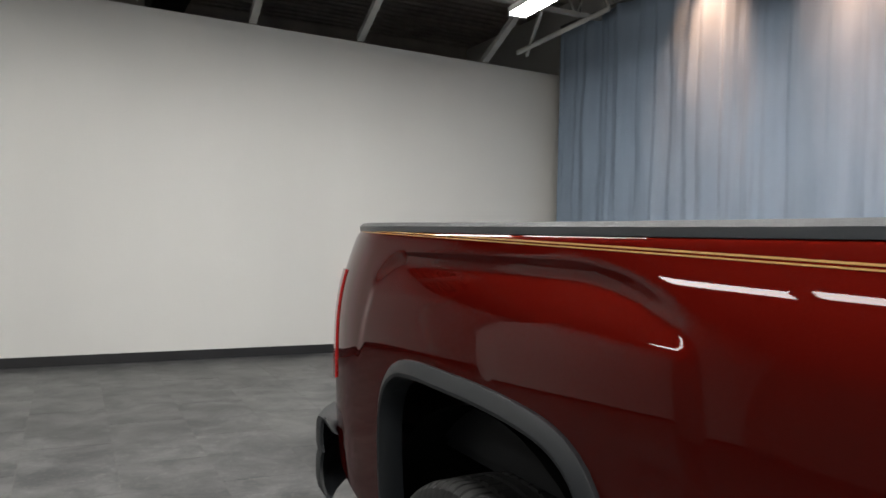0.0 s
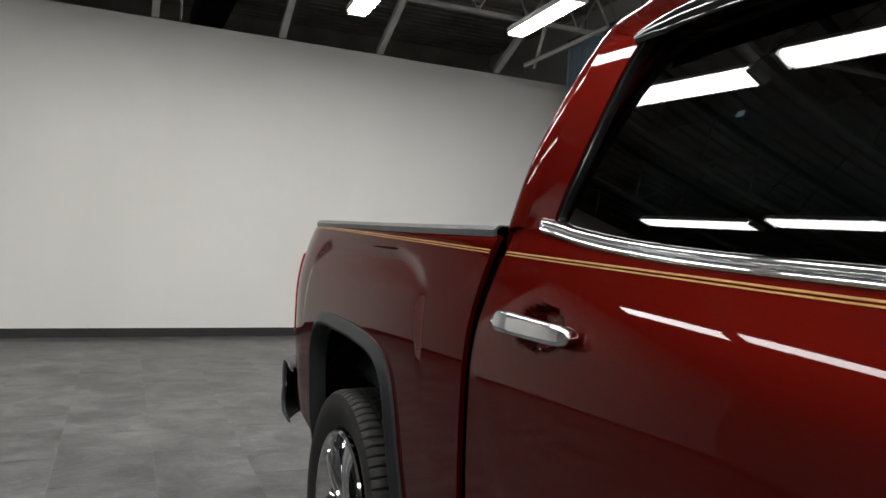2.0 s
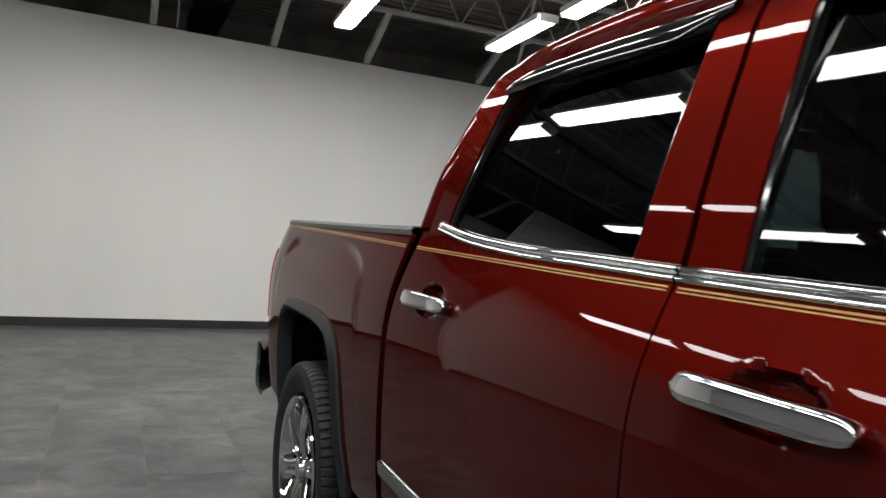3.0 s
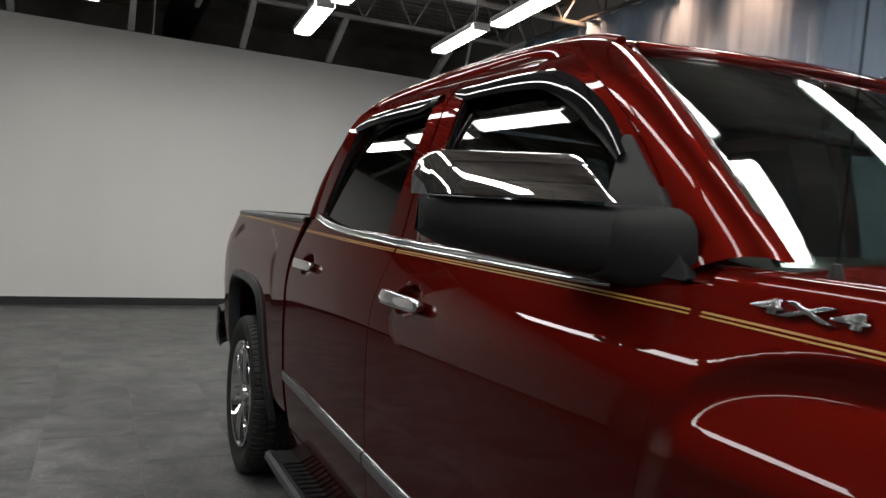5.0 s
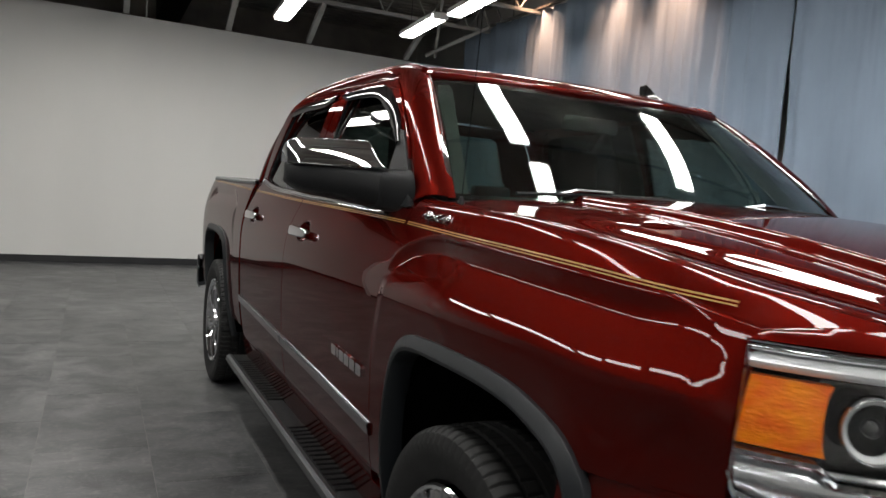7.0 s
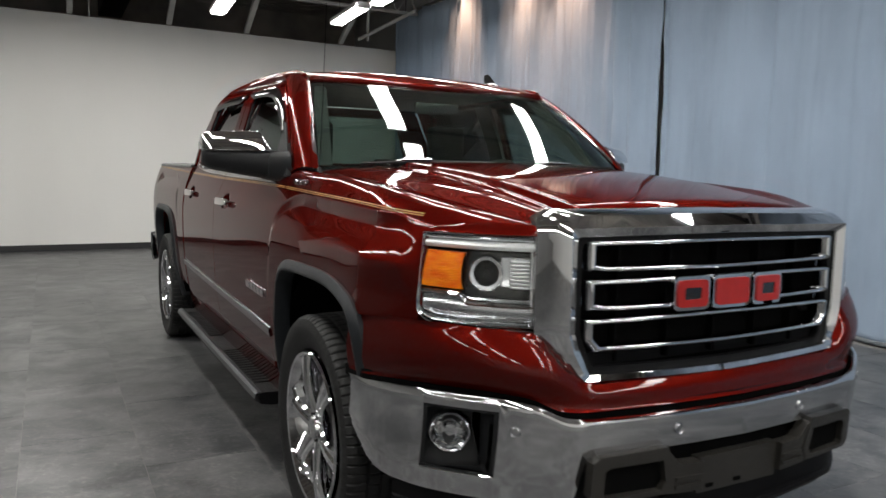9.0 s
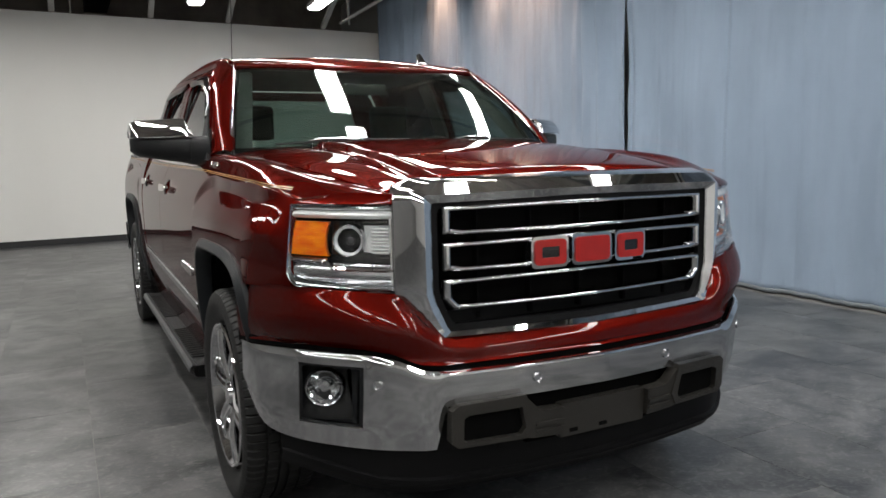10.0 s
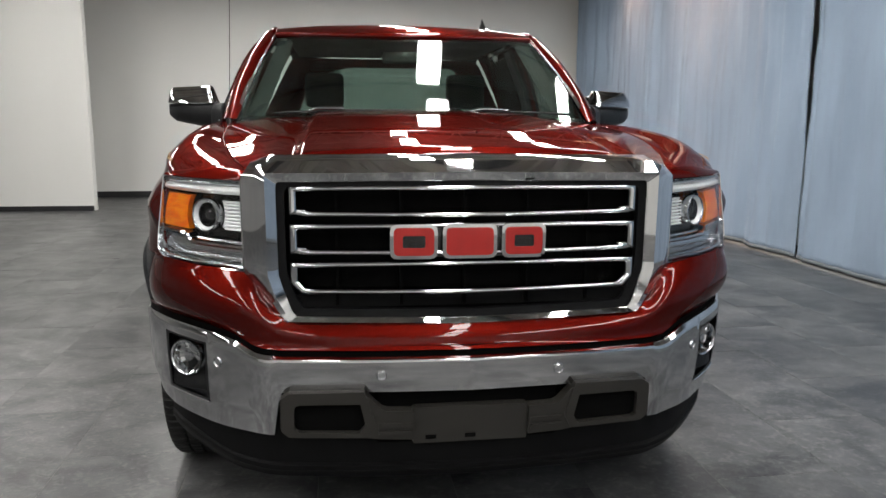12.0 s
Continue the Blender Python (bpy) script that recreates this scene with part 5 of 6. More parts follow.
def build_wheels(truck):
    # one wheel about its hub, outer side towards -x
    def tyre():
        n = 480
        prof = [(0.266, 0.075), (0.282, 0.106), (0.335, 0.128), (0.365, 0.132), (0.388, 0.124), (0.398, 0.112), (0.402, 0.098), (0.402, 0.066), (0.394, 0.0645), (0.394, 0.0575), (0.404, 0.056),
                (0.405, 0.022), (0.396, 0.0205), (0.396, 0.0135), (0.405, 0.012)]
        full = [(r, -h) for r, h in prof] + [(r, h) for r, h in prof[::-1]]
        bm = bmesh.new()
        rings = []
        for i in range(n):
            a = 2 * math.pi * i / n
            row = []
            for j, (r, h) in enumerate(full):
                rr = r
                tw = abs(h)
                blk = (i + (3 if 0.02 < tw < 0.06 else 0) + (2 if h > 0 else 0)) % (6 if tw > 0.06 else 7)
                if r > 0.39 and blk == 0 and tw > 0.012:
                    rr = r - (0.007 if tw > 0.06 else 0.006)
                elif 0.36 < r < 0.39 and blk == 0:
                    rr = r - 0.003
                row.append(bm.verts.new((h, rr * math.cos(a), rr * math.sin(a))))
            rings.append(row)
        for i in range(n):
            for j in range(len(full) - 1):
                bm.faces.new((rings[i][j], rings[(i + 1) % n][j], rings[(i + 1) % n][j + 1], rings[i][j + 1]))
        bmesh.ops.recalc_face_normals(bm, faces=bm.faces)
        return bm

    def barrel():
        return revolve([(0.292, -0.118), (0.287, -0.125), (0.278, -0.122), (0.270, -0.108), (0.255, -0.085), (0.235, -0.03), (0.235, 0.10), (0.285, 0.115), (0.285, 0.10), (0.245, 0.08), (0.245, -0.05), (0.285, -0.10)], 72)

    def spoke():
        rows = []
        for i in range(9):
            t = i / 8
            r = lerp(0.055, 0.272, t)
            w = lerp(0.040, 0.030, math.sin(math.pi * t)) + 0.014 * t ** 3
            h = -0.098 - 0.012 * math.sin(math.pi * t) - 0.012 * t
            row = []
            for off, dz in ((-w, 0.035), (-w, 0.006), (-w * 0.75, -0.002), (-w * 0.30, 0.000), (0, 0.016), (w * 0.30, 0.000), (w * 0.75, -0.002), (w, 0.006), (w, 0.035)):
                row.append(Vector((h + dz, off, r)))
            rows.append(row)
        return shell(rows)
    for cy in AXLES:
        for s in (-1, 1):
            w = part("wheel", tyre(), RUBBER, truck, "black all-terrain tyre on a chrome six-spoke wheel", angle=28)
            w.name = "wheel"
            M = Matrix.Translation((s * 0.850, cy, TYRE_R - 0.003)) @ (Matrix.Identity(4) if s < 0 else Matrix.Rotation(math.pi, 4, "Z")) @ Matrix.Rotation(radians(14 if cy > 1 else 40), 4, "X") @ Matrix.Diagonal((1, TYRE_R / 0.405, TYRE_R / 0.405, 1))
            w.matrix_basis = M
            small = Matrix.Diagonal((1, 0.94, 0.94))
            bm = barrel()
            bmesh.ops.transform(bm, matrix=small.to_4x4(), verts=bm.verts)
            part("rim", bm, CHROME, w, "chrome wheel rim")
            for k in range(6):
                bm = spoke()
                bmesh.ops.rotate(bm, verts=bm.verts, cent=(0, 0, 0), matrix=Matrix.Rotation(math.pi * 2 * k / 6, 3, "X"))
                bmesh.ops.transform(bm, matrix=small.to_4x4(), verts=bm.verts)
                part("spoke", bm, CHROME, w, angle=25)
            part("hub_cap", revolve([(0.0, -0.118), (0.030, -0.117), (0.040, -0.112), (0.044, -0.095), (0.075, -0.085), (0.075, -0.05)], 32), CHROME, w)
            for k in range(6):
                a = 2 * math.pi * (k + 0.5) / 6
                bm = revolve([(0.0, -0.092), (0.010, -0.090), (0.011, -0.07)], 6)
                bmesh.ops.translate(bm, verts=bm.verts, vec=(0, 0.060 * math.sin(a), 0.060 * math.cos(a)))
                part("wheel_nut", bm, CHROME, w)
            part("brake_disc", revolve([(0.0, -0.01), (0.175, -0.01), (0.175, 0.012), (0.0, 0.012)], 40), DIMST, w)


# plan curves of the nose: how far forward the skin stands at |x|
NOSE = [(0.0, -1.070), (0.25, -1.056), (0.42, -1.036), (0.56, -1.012), (0.66, -0.958), (0.73, -0.905), (0.80, -0.835), (0.87, -0.752), (0.92, -0.670), (0.955, -0.600), (0.975, -0.540), (0.982, -0.470)]
FASCIA_LOW = [(0.0, 0.676), (0.50, 0.676), (0.575, 0.682), (0.66, 0.716), (0.75, 0.728), (0.86, 0.730), (0.95, 0.724), (0.982, 0.716)]
FASCIA_TOP = [(0.0, 0.742), (0.46, 0.742), (0.52, 0.765), (0.575, 0.83), (0.615, 0.884), (0.75, 0.896), (0.88, 0.908), (0.94, 0.905), (0.982, 0.898)]
TOP_Y = [(0.0, -1.004), (0.46, -0.985), (0.52, -0.958), (0.575, -0.930), (0.62, -0.905), (0.75, -0.862), (0.85, -0.795), (0.90, -0.738), (0.94, -0.650), (0.965, -0.550), (0.972, -0.46)]


def nose_y(x):
    return table(NOSE, abs(x))


def build_front(truck):
    # painted fascia between grille, headlamps and bumper
    xs = [-0.98 + 1.96 * i / 140 for i in range(141)]
    rows = []
    for x in xs:
        a = abs(x)
        zl, zt = table(FASCIA_LOW, a), table(FASCIA_TOP, a)
        row = []
        for j in range(21):
            v = j / 20
            y = lerp(nose_y(a) + 0.022, table(TOP_Y, a) + 0.004, v ** 0.8)
            roll = math.sin(math.pi * v ** lerp(1.5, 0.85, smooth01((a - 0.55) / 0.12)))
            y -= lerp(0.012, 0.046, smooth01((a - 0.50) / 0.12)) * roll * (1 - smooth01((a - 0.90) / 0.08))
            xx = (x * lerp(1.0, 0.985, v) if a > 0.9 else x) + math.copysign(0.014, x) * roll * smooth01((a - 0.82) / 0.10)
            row.append(Vector((xx, y, lerp(zl, zt, v))))
        rows.append(row)
    for _ in range(10):
        rows = [rows[0]] + [[rows[i][j] if j in (0, 20) else (rows[i - 1][j] + rows[i][j] * 2 + rows[i + 1][j]) / 4 for j in range(21)] for i in range(1, 140)] + [rows[-1]]
    part("front_fascia", shell(rows, 0.012, lambda p: Vector((0, 0.3, 0.8))), PAINT, truck)

    # chrome bumper, open at the fog lamps
    low = [(0.0, 0.565), (0.29, 0.565), (0.53, 0.560), (0.55, 0.425), (0.66, 0.424), (0.76, 0.425), (0.88, 0.428), (0.93, 0.434), (0.955, 0.450), (0.970, 0.480), (0.982, 0.545)]
    xs = sorted({round(-0.982 + 1.964 * i / 150, 4) for i in range(151)} | {s * v for s in (-1, 1) for v in (0.733, 0.876, 0.535, 0.545)})
    def curl(v):
        return 0.040 * (max(0.0, 0.86 - v) / 0.86) ** 1.7

    def girth(zl, zt):
        return min(1.0, ((zt - zl) / 0.26) ** 1.5)

    def curl_at(a, z):
        zl, zt = table(low, a), table(FASCIA_LOW, a) - 0.012
        return curl((z - zl) / (zt - zl)) * girth(zl, zt)

    def bump_pt(x, z, zl, zt):
        a = abs(x)
        v = (z - zl) / max(zt - zl, 1e-4)
        y = nose_y(a) - 0.014 + 0.014 * smooth01((v - 0.945) / 0.055) + curl(v) * girth(zl, zt)
        return Vector((x * (1 - 0.012 * smooth01((0.3 - v) / 0.3)), y, z))
    rows = []
    N = 24
    for x in xs:
        a = abs(x)
        zl, zt = (table(low, a) if not 0.53 < a < 0.55 else lerp(0.56, 0.425, (a - 0.53) / 0.02)), table(FASCIA_LOW, a) - 0.012
        if 0.732 < a < 0.877:
            zs = [lerp(zl, 0.496, k / 6) for k in range(7)] + [lerp(0.496, 0.682, k / 8) for k in range(1, 9)] + [lerp(0.682, zt, k / 10) for k in range(1, 11)]
        else:
            zs = [lerp(zl, zt, k / N) for k in range(N + 1)]
        rows.append([bump_pt(x, z, zl, zt) for z in zs])
    def hole(i, j):
        return all(0.732 < abs(v) < 0.877 for v in xs[i:i + 2]) and 6 <= j < 14
    part("front_bumper", shell(rows, 0.006, lambda p: Vector((0, 0.0, 0.6)), skip=hole), BUMPERC, truck, "chrome front bumper")
    # near-black strip standing in for the shade in the gap above the bumper
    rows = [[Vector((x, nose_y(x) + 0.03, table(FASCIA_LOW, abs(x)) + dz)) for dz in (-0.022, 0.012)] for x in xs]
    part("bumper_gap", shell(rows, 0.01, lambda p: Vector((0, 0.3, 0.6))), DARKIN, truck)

    # fog lamps with their bezels
    for s in (-1, 1):
        def fog_at(a, b, d, s=s):
            return Vector((s * a, nose_y(a) - 0.0115 + d + curl_at(a, b), b))
        o = [(0.733, 0.682), (0.733, 0.496), (0.805, 0.496), (0.876, 0.496), (0.876, 0.682)]
        q = [(0.741, 0.675), (0.741, 0.505), (0.805, 0.505), (0.868, 0.505), (0.868, 0.675)]
        bz = part("fog_lamp_bezel", ringed(o, q, fog_at, 0.02, 60, 3), PLASTIC, truck, "black fog lamp bezel")
        rows = []
        for a in (0.736, 0.77, 0.805, 0.84, 0.873):
            rows.append([Vector((s * a, max(nose_y(a) + 0.035, -0.80 + 0.35 * (a - 0.74)) + (0.02 if z > 0.53 else -0.02), z)) for z in (0.498, 0.53, 0.60, 0.680)])
        part("fog_recess", shell(rows, 0.01, lambda p: Vector((0, 0.3, 0.6))), PLASTIC, bz)
        rows = [[Vector((s * a, lerp(nose_y(a) - 0.01 + curl_at(a, z), nose_y(a) + 0.06, k), z)) for k in (0, 1)] for a, z in rounded(q, 0.005, 2) and [(p.x, p.y) for p in resample([Vector((*p, 0)) for p in q], 40, True)]]
        part("fog_side", shell(rows, closed=True), PLASTIC, bz)
        ring = revolve([(0.054, 0.0), (0.060, 0.010), (0.060, 0.03), (0.052, 0.03), (0.050, 0.004), (0.054, 0.0)], 36, "y")
        fog = part("fog_lamp", ring, SATIN, truck, "round clear fog lamp")
        lens = revolve([(0.0, -0.012), (0.02, -0.010), (0.040, -0.004), (0.0505, 0.006)], 36, "y")
        part("lens", lens, CLEAR, fog)
        bowl = revolve([(0.050, 0.008), (0.042, 0.024), (0.025, 0.038), (0.0, 0.042)], 20, "y")
        part("reflector", bowl, CHROME, fog, angle=8)
        part("bulb_shield", revolve([(0.0, 0.010), (0.014, 0.011), (0.014, 0.022), (0.0, 0.022)], 20, "y"), SATIN, fog)
        part("lower_trim", tube(bmesh.new(), [fog_at(lerp(0.735, 0.874, k / 10), 0.496, -0.003) for k in range(11)], 0.0035, 6), CHROME, bz, "thin chrome edge")
        fog.matrix_basis = pose(s * 0.815, -0.800, 0.603, 0, 0, s * 28)

    # parking sensors
    for x, z in ((-0.70, 0.632), (-0.245, 0.617), (0.245, 0.617), (0.70, 0.632)):
        ps = part("parking_sensor", revolve([(0.0, 0.0), (0.010, 0.0), (0.0125, 0.002), (0.0145, -0.001), (0.016, 0.004), (0.016, 0.02)], 24, "y"), SATIN, truck, "round parking sensor")
        sl = 0 if abs(x) < 0.5 else 40
        ps.matrix_basis = pose(x, nose_y(x) - 0.0165 + curl_at(abs(x), z), z, 0, 0, math.copysign(sl, x))

    # lower grey valance with two tow openings, air dam, plate bracket
    def vplace(off):
        return lambda a, b, d, s=1: Vector((a, nose_y(a) - off + d + 0.10 * max(0, 0.56 - b) * 0.6, b))
    for s in (-1, 1):
        o = [(s * a, b) for a, b in ((0.292, 0.574), (0.497, 0.568), (0.520, 0.552), (0.522, 0.457), (0.500, 0.438), (0.285, 0.438), (0.262, 0.480))]
        q = [(s * a, b) for a, b in ((0.304, 0.538), (0.470, 0.535), (0.484, 0.525), (0.484, 0.462), (0.472, 0.452), (0.306, 0.452), (0.290, 0.474))]
        tw = part("tow_bezel", ringed(o, q, vplace(0.030), 0.03, 80, 4), GREYPL, truck, "grey tow hook bezel", angle=25)
        # near-black plates paint the shade inside the tow opening
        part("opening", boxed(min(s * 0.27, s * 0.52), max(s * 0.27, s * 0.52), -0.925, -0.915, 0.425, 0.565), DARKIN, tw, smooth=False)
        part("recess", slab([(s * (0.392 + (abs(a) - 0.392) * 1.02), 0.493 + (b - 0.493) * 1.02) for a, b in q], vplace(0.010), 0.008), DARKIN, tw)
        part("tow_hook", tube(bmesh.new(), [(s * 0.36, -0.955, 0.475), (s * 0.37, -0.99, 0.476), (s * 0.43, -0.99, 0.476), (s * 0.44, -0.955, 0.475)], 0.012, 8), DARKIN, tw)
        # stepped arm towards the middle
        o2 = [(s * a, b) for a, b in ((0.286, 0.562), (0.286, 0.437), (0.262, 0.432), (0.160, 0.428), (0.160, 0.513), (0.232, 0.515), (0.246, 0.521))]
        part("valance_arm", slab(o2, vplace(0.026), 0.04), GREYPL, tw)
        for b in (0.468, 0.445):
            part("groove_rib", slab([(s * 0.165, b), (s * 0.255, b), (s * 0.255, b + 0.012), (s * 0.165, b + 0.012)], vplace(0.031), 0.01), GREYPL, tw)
    # near-black sheet in place of the shade behind the valance
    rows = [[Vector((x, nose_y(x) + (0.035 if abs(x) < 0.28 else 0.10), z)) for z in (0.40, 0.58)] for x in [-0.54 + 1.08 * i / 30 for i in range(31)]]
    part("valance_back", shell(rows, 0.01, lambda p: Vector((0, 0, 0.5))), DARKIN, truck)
    pl = part("plate_bracket", slab(rounded([(-0.160, 0.408), (0.160, 0.408), (0.160, 0.516), (-0.160, 0.516)], 0.006, 2), lambda a, b, d: Vector((a, -1.066 + d + 0.05 * (0.51 - b), b)), 0.03), GREYPL, truck, "blank grey number plate bracket")
    # slots are near-black blocks, their shade put into the colour
    for x in (-0.11, 0.0, 0.11):
        part("slot", boxed(x - 0.015, x + 0.015, -1.0635, -1.05, 0.420, 0.432), DARKIN, pl, smooth=False)
    for x in (-0.135, 0.135):
        part("screw", revolve([(0.0, -1.0685), (0.004, -1.0675), (0.004, -1.05)], 10, "y"), DARKIN, pl)
        pl.children[-1].matrix_basis = pose(x, 0, 0.492)
    rows = []
    for i in range(81):
        x = -0.90 + 1.80 * i / 80
        a = abs(x)
        yb = nose_y(a * 1.03) + 0.045
        zb = lerp(0.275, 0.318, smooth01((a - 0.62) / 0.28))
        rows.append([Vector((x, yb + 0.01, 0.50)), Vector((x, yb, 0.42)), Vector((x, yb + 0.005, zb + 0.055)), Vector((x, yb - 0.008, zb + 0.05)), Vector((x, yb - 0.005, zb + 0.035)), Vector((x, yb + 0.015, zb + 0.02)), Vector((x, yb + 0.03, zb))])
    part("air_dam", shell(rows, 0.012, lambda p: Vector((0, 0.2, 0.4))), AIRDAM, truck, "black plastic air dam")

    # grille: chrome surround
    def gy(x):
        return -1.000 + 0.125 * x * x
    out = [(-0.545, 1.212), (0.0, 1.219), (0.545, 1.212), (0.600, 1.190), (0.622, 1.150), (0.622, 0.880), (0.590, 0.820), (0.530, 0.752), (0.505, 0.737), (0.0, 0.728), (-0.505, 0.737), (-0.530, 0.752), (-0.590, 0.820), (-0.622, 0.880), (-0.622, 1.150), (-0.600, 1.190)]
    cre = [(-0.548, 1.166), (0.0, 1.172), (0.548, 1.166), (0.552, 1.160), (0.552, 1.140), (0.550, 0.880), (0.534, 0.830), (0.502, 0.770), (0.495, 0.750), (0.0, 0.740), (-0.495, 0.750), (-0.502, 0.770), (-0.534, 0.830), (-0.550, 0.880), (-0.552, 1.140), (-0.552, 1.160)]
    inn = [(-0.518, 1.142), (0.0, 1.148), (0.518, 1.142), (0.524, 1.138), (0.526, 1.120), (0.524, 0.880), (0.512, 0.840), (0.488, 0.778), (0.476, 0.763), (0.0, 0.755), (-0.476, 0.763), (-0.488, 0.778), (-0.512, 0.840), (-0.524, 0.880), (-0.526, 1.120), (-0.524, 1.138)]
    def dense(poly, m=10):
        o2 = []
        for i in range(len(poly)):
            a, b = Vector(poly[i]), Vector(poly[(i + 1) % len(poly)])
            o2 += [a.lerp(b, k / m) for k in range(m)]
        return o2
    rows = []
    for a, b, c in zip(dense(out), dense(cre), dense(inn)):
        top = smooth01((a.y - 1.15) / 0.06)
        sidey = smooth01((abs(a.x) - 0.5) / 0.12)
        ya = lerp(lerp(-0.985 + 0.10 * a.x ** 2, -0.905, sidey), lerp(-0.898, -0.845, smooth01((abs(a.x) - 0.35) / 0.3)), top)
        yb = gy(b.x) - 0.004
        yc = gy(c.x) + lerp(0.003, 0.012, smooth01((c.y - 0.79) / 0.06))
        A, B, C = Vector((a.x, ya, a.y)), Vector((b.x, yb, b.y)), Vector((c.x, yc, c.y))
        mid = A.lerp(B, 0.5) + Vector((0, -0.010, 0.008))
        rows.append([A + Vector((0, 0.03, 0)), A, mid, B, C, C + Vector((0, 0.045, 0))])
    gr = part("grille", shell(rows, 0.004, lambda p: Vector((0, 0, 0.95)), closed=True), CHROME, truck, "chrome grille surround", angle=22)
    # black inner frame and backing
    def gplace(off):
        return lambda a, b, d: Vector((a, gy(a) + off + d, b))
    part("inner_frame", ringed([(p.x, p.y) for p in dense(inn)], [(p.x * 0.955, 0.955 + (p.y - 0.955) * 0.90) for p in dense(inn)], gplace(0.024), 0.02, 160, 3), AIRDAM, gr)
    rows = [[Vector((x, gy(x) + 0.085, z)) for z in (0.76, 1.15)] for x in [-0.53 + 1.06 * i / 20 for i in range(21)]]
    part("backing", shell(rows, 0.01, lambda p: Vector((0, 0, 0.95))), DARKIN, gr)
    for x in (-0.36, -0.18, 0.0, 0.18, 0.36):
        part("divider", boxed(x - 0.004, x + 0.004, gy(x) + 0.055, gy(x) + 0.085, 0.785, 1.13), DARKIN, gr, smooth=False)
    # three chrome slats, each a flat hoop
    for z0, z1, cut in ((1.048, 1.130, 0.0), (0.940, 1.024, 0.0), (0.828, 0.916, 0.03)):
        w = 0.489
        o = [(-w, z1), (0, z1 + 0.004), (w, z1), (w, z0 + cut), (w - cut * 0.9, z0), (0, z0 - 0.004), (-w + cut * 0.9, z0), (-w, z0 + cut)]
        q = [(-w + 0.022, z1 - 0.013), (0, z1 - 0.009), (w - 0.022, z1 - 0.013), (w - 0.022, z0 + 0.013 + cut * 0.8), (w - 0.022 - cut * 0.8, z0 + 0.013), (0, z0 + 0.009), (-w + 0.022 + cut * 0.8, z0 + 0.013), (-w + 0.022, z0 + 0.013 + cut * 0.8)]
        rows = []
        for a, b in zip(dense(o, 12), dense(q, 12)):
            m = a.lerp(b, 0.5)
            rows.append([Vector((a.x, gy(a.x) + 0.045, a.y)), Vector((a.x, gy(a.x) + 0.012, a.y)), Vector((m.x, gy(m.x) + 0.004, m.y)), Vector((b.x, gy(b.x) + 0.012, b.y)), Vector((b.x, gy(b.x) + 0.05, b.y))])
        part("slat", shell(rows, closed=True), CHROME, gr, "chrome grille slat hoop", angle=30)
    part("lower_mesh", slab([(-0.47, 0.775), (0.47, 0.775), (0.49, 0.815), (-0.49, 0.815)], gplace(0.05), 0.01), AIRDAM, gr)
    # emblem: three red blocks edged in chrome
    em = part("emblem", slab(rounded([(-0.212, 0.930), (0.212, 0.930), (0.212, 1.020), (-0.212, 1.020)], 0.01, 2), gplace(0.016), 0.02), GLOSSB, gr, "red and chrome maker emblem")
    for x0, x1, gap in ((-0.216, -0.086, 0.034), (-0.072, 0.078, 0.0), (0.092, 0.216, 0.034)):
        o = rounded([(x0, 0.928), (x1, 0.928), (x1, 1.026), (x0, 1.026)], 0.020, 3)
        block = part("emblem_block", slab(o, gplace(-0.004), 0.02), CHROME, em, "chrome block rim")
        q = rounded([(x0 + 0.010, 0.938), (x1 - 0.010, 0.938), (x1 - 0.010, 1.016), (x0 + 0.010, 1.016)], 0.014, 3)
        if gap:
            c = rounded([(x0 + gap, 0.960), (x1 - gap, 0.960), (x1 - gap, 0.994), (x0 + gap, 0.994)], 0.006, 3)
            part("red_face", ringed([tuple(p) for p in q], [tuple(p) for p in c], gplace(-0.009), 0.008, 64), EMBLEM, block, "red ring face")
            part("dark_middle", slab(c, gplace(-0.006), 0.008), GLOSSB, block)
        else:
            part("red_face", slab(q, gplace(-0.009), 0.008), EMBLEM, block, "red block face")

    build_headlamps(truck)
    # painted lip over each headlamp
    for s in (-1, 1):
        rows = []
        for k in range(13):
            t = k / 12
            xs0, he = side_x(-0.722, belt(-0.722)), hood_edge(-0.888) + 0.004
            z = lerp(belt(-0.722), hood_z(he, -0.888), smooth01(t)) + 0.011 * math.sin(math.pi * t) ** 0.8
            top = Vector((s * lerp(xs0, he, t), lerp(-0.722, -0.888, t), z))
            p = Vector((0.866, -0.722, 1.148)).lerp(Vector((0.622, -0.900, 1.142)), t) + Vector((0.62, -0.78, 0)) * math.sin(math.pi * t) * 0.021
            rows.append([top, top.lerp(Vector((s * p.x, p.y, p.z)), 0.5) + Vector((s * 0.004, -0.006, 0)), Vector((s * p.x, p.y, p.z))])
        part("headlamp_lip", shell(rows, 0.004, lambda p: Vector((0, 0, 1.0))), PAINT, truck)


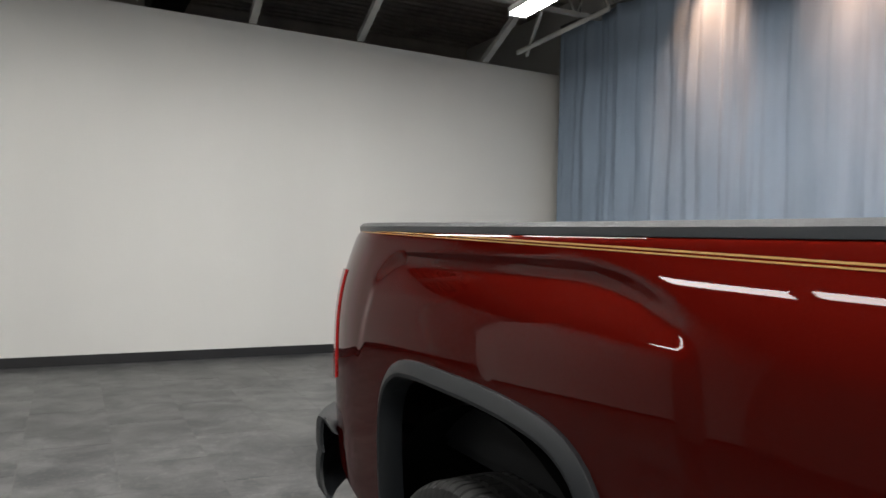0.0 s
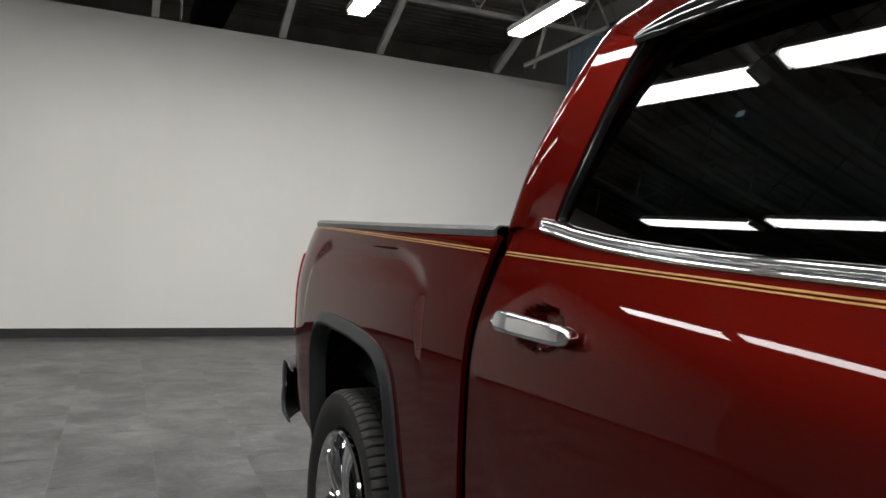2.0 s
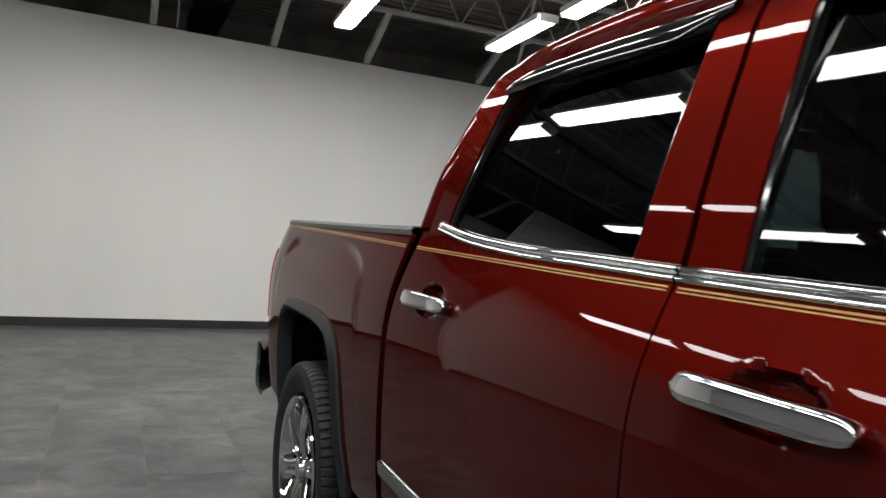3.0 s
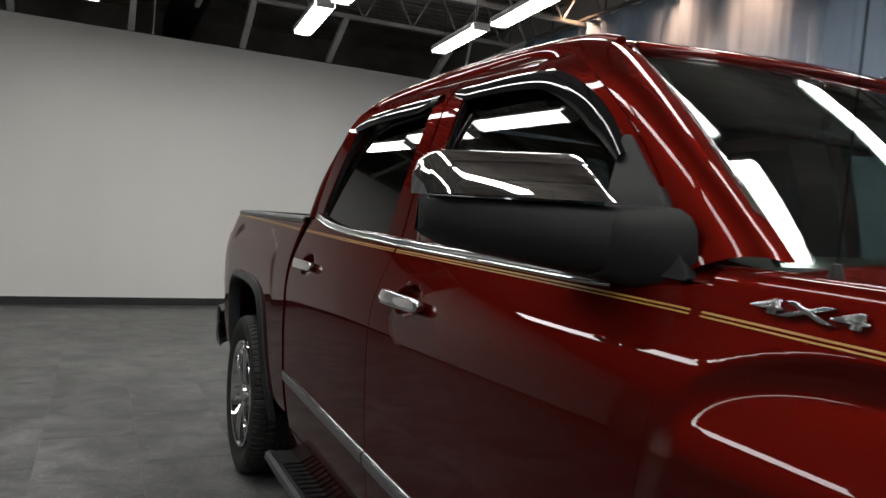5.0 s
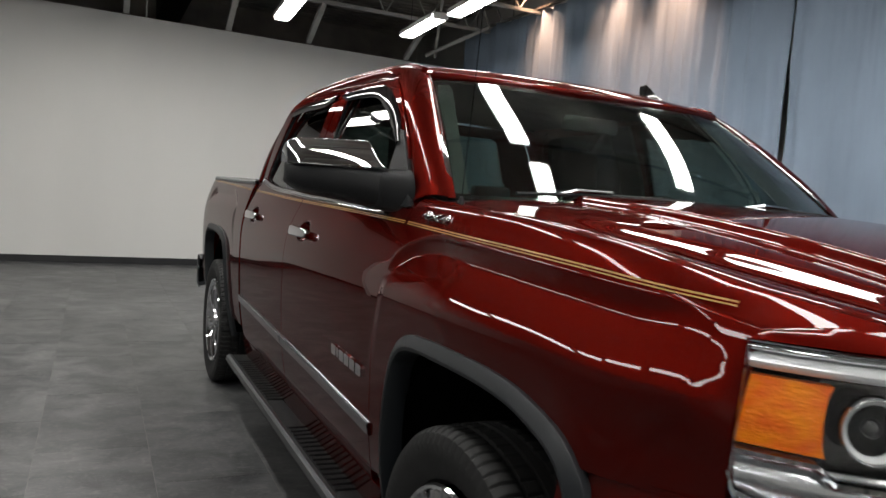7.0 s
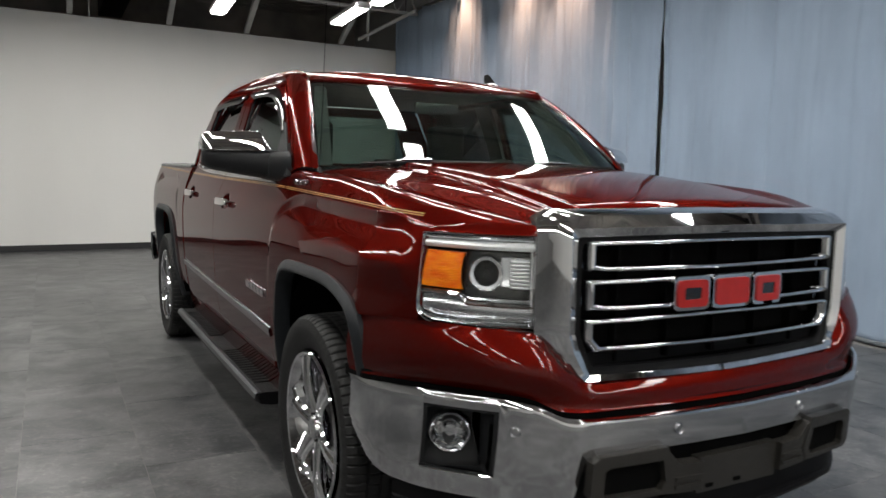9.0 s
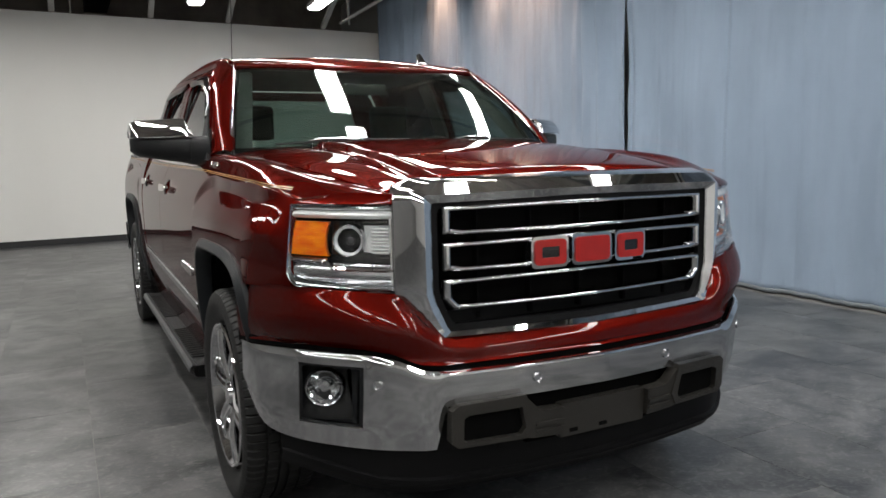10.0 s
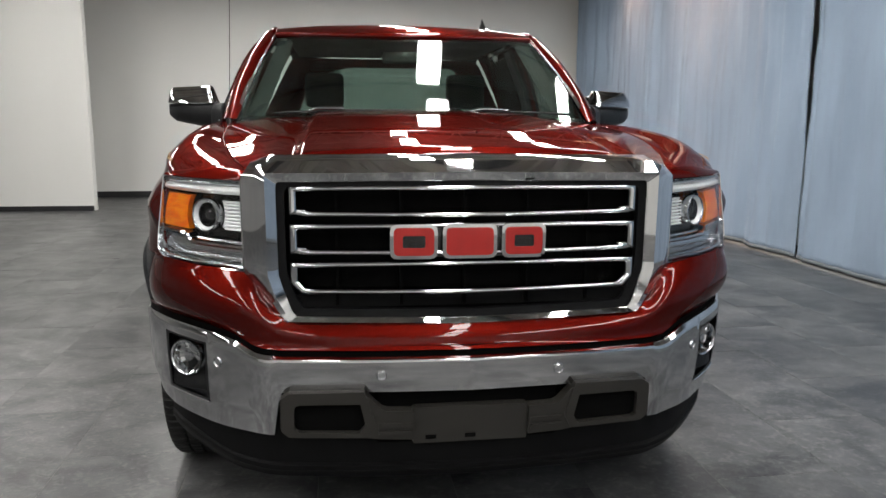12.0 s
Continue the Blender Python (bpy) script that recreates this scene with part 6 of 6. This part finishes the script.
def build_headlamps(truck):
    for s in (-1, 1):
        TL, BL, BR, TR = Vector((0.866, -0.722, 1.146)), Vector((0.896, -0.735, 0.908)), Vector((0.620, -0.906, 0.884)), Vector((0.622, -0.900, 1.140))
        def at(u, v, d=0.0):
            """u: 0 at the outer end, 1 at the grille; v: 0 bottom, 1 top; d: depth into the lamp."""
            cu, cv = 1 - u / 0.15, 1 - v / 0.20
            if cu > 0 and cv > 0:
                k = max(cu, cv) / math.hypot(cu, cv)
                u, v = 0.15 * (1 - cu * k), 0.20 * (1 - cv * k)
            p = BL.lerp(BR, u).lerp(TL.lerp(TR, u), v)
            bow = math.sin(math.pi * u) * 0.022
            n = Vector((0.62, -0.78, 0))
            p = p + n * (bow - d * 0.9)
            return Vector((s * p.x, p.y, p.z))
        def patch(u0, u1, v0, v1, d, thick=0.012, nu=14, nv=6, bulge=0.0):
            rows = [[at(lerp(u0, u1, i / nu), lerp(v0, v1, j / nv), d - bulge * math.sin(math.pi * j / nv)) for j in range(nv + 1)] for i in range(nu + 1)]
            return shell(rows, thick, lambda p: Vector((s * 0.4, -0.2, p.z)))
        lamp = part("headlamp", patch(0, 1, 0, 1, 0.105, 0.01), DARKIN, truck, "headlamp with amber marker and chrome projector")
        # housing rim closing the sides
        loop = [(k / 12, 0) for k in range(12)] + [(1, k / 8) for k in range(8)] + [(1 - k / 12, 1) for k in range(12)] + [(0, 1 - k / 8) for k in range(8)]
        rows = [[at(u, v, -0.003), at(u, v, 0.005), at(u, v, 0.105)] for u, v in loop]
        part("housing", shell(rows, 0.003, lambda p: Vector((s * 0.77, -0.7, 1.02)), closed=True), CHROME, lamp)
        part("lens_cover", patch(0.0, 1.0, 0.0, 1.0, 0.0, 0.003, 24, 12), CLEAR, lamp, "clear lens cover")
        part("top_strip", patch(0.02, 0.98, 0.935, 0.99, 0.012, 0.01, bulge=0.008), CHROME, lamp, "chrome top strip")
        part("top_bar", patch(0.02, 0.99, 0.835, 0.925, 0.016, 0.02, bulge=0.012), SILVER, lamp, "silver light bar")
        rows = []
        for j in range(13):
            v = lerp(0.385, 0.79, j / 12)
            ue = 0.405 - 0.045 * math.sqrt(max(0.0, 1 - ((v - 0.58) / 0.22) ** 2))
            rows.append([at(lerp(0.016, ue, i / 14), v, 0.022 - 0.006 * math.sin(math.pi * j / 12)) for i in range(15)])
        part("amber_marker", shell(rows, 0.02, lambda p: Vector((s * 0.4, -0.2, p.z))), AMBER, lamp, "amber turn signal")
        rows = [[at(lerp(0.02, 0.985, i / 40), v + 0.085 * (1 - smooth01((i - 14) / 3)), dd) for v, dd in ((0.205, 0.034), (0.222, 0.016), (0.245, 0.012), (0.268, 0.016), (0.285, 0.045))] for i in range(41)]
        part("lower_bar", shell(rows, 0.01, lambda p: Vector((s * 0.4, -0.2, p.z))), CHROME, lamp, "chrome stepped bar")
        part("lower_strip", patch(0.03, 0.985, 0.06, 0.30, 0.040, 0.01, bulge=0.012), SATIN, lamp, "silver daytime running strip")
        part("lower_rim", patch(0.02, 0.99, 0.01, 0.06, 0.014, 0.02, bulge=0.010), CHROME, lamp)
        part("inner_rim", patch(0.955, 0.995, 0.03, 0.97, 0.014, 0.02), CHROME, lamp)
        part("outer_rim", patch(0.002, 0.014, 0.03, 0.97, 0.014, 0.02), CHROME, lamp)
        # projector: a round silver ring about a dark lens, a silver reflector with fins beside it
        def ring(f, n=40):
            return [at(0.575 + lerp(0.138, 0.112, f) * math.cos(2 * math.pi * i / n), 0.578 + lerp(0.178, 0.145, f) * math.sin(2 * math.pi * i / n), 0.016 + 0.012 * f ** 0.8) for i in range(n)]
        def hoop(rows, **k):
            return shell([list(r) for r in zip(*rows)], closed=True, **k)
        proj = part("projector", hoop([ring(k / 6) for k in range(7)], thick=0.003, core=lambda p: Vector((s * 0.4, -0.2, p.z))), SILVER, lamp, "silver projector ring")
        bowl = [[at(0.575 + ru * math.cos(2 * math.pi * i / 40), 0.578 + ru * 1.29 * math.sin(2 * math.pi * i / 40), d) for i in range(40)] for ru, d in ((0.114, 0.028), (0.105, 0.045), (0.092, 0.056), (0.076, 0.058))]
        part("bowl", hoop(bowl), GLOSSB, proj, "black projector bowl")
        part("reflector", patch(0.70, 0.945, 0.44, 0.75, 0.044, 0.006, 10, 6, bulge=-0.010), SILVER, lamp, "silver headlamp reflector")
        lens = [[at(0.575 + 0.080 * f * math.cos(2 * math.pi * i / 32), 0.578 + 0.103 * f * math.sin(2 * math.pi * i / 32), 0.026 + 0.026 * f * f) for i in range(32)] for f in (0.02, 0.3, 0.55, 0.75, 0.9, 1.0)]
        part("projector_lens", hoop(lens), GLOSSB, proj, "dark glass projector lens")
        rim = [[at(0.575 + 0.138 * m * math.cos(2 * math.pi * i / 40), 0.578 + 0.178 * m * math.sin(2 * math.pi * i / 40), d) for i in range(40)] for m, d in ((0.97, 0.018), (1.0, 0.012), (1.05, 0.014), (1.07, 0.04))]
        part("projector_rim", hoop(rim), CHROME, proj, "chrome rim")
        for k in range(8):
            v0 = 0.435 + k * 0.039
            part("reflector_fin", patch(0.79, 0.94, v0, v0 + 0.022, 0.018, 0.02, 6, 2, bulge=0.003), SILVER, lamp)
        part("bezel_black", patch(0.37, 0.98, 0.28, 0.79, 0.075, 0.01), GLOSSB, lamp)


# ---- assembly ----
build_room()
for ty in (9.5, 7.9, 6.3, 4.7, 3.1, 1.5, -0.1, -1.7, -3.3, -4.9, -6.5):
    build_truss(ty)
for bx in (-4.0, -2.75, -1.40, 0.02, 1.26, 2.95):
    build_brace(bx)
build_lamps()
build_curtain(3.565, 10.18, "long blue-grey fabric curtain in soft vertical folds", 0.0)
build_curtain(-4.2, 3.530, "blue-grey fabric curtain hung from the ceiling track", 11.0)
build_curtain(-7.3, -4.23, "blue-grey fabric curtain beside the front of the truck", 23.0)
build_track()
build_services()
build_washers()
build_truck()
build_tiles()
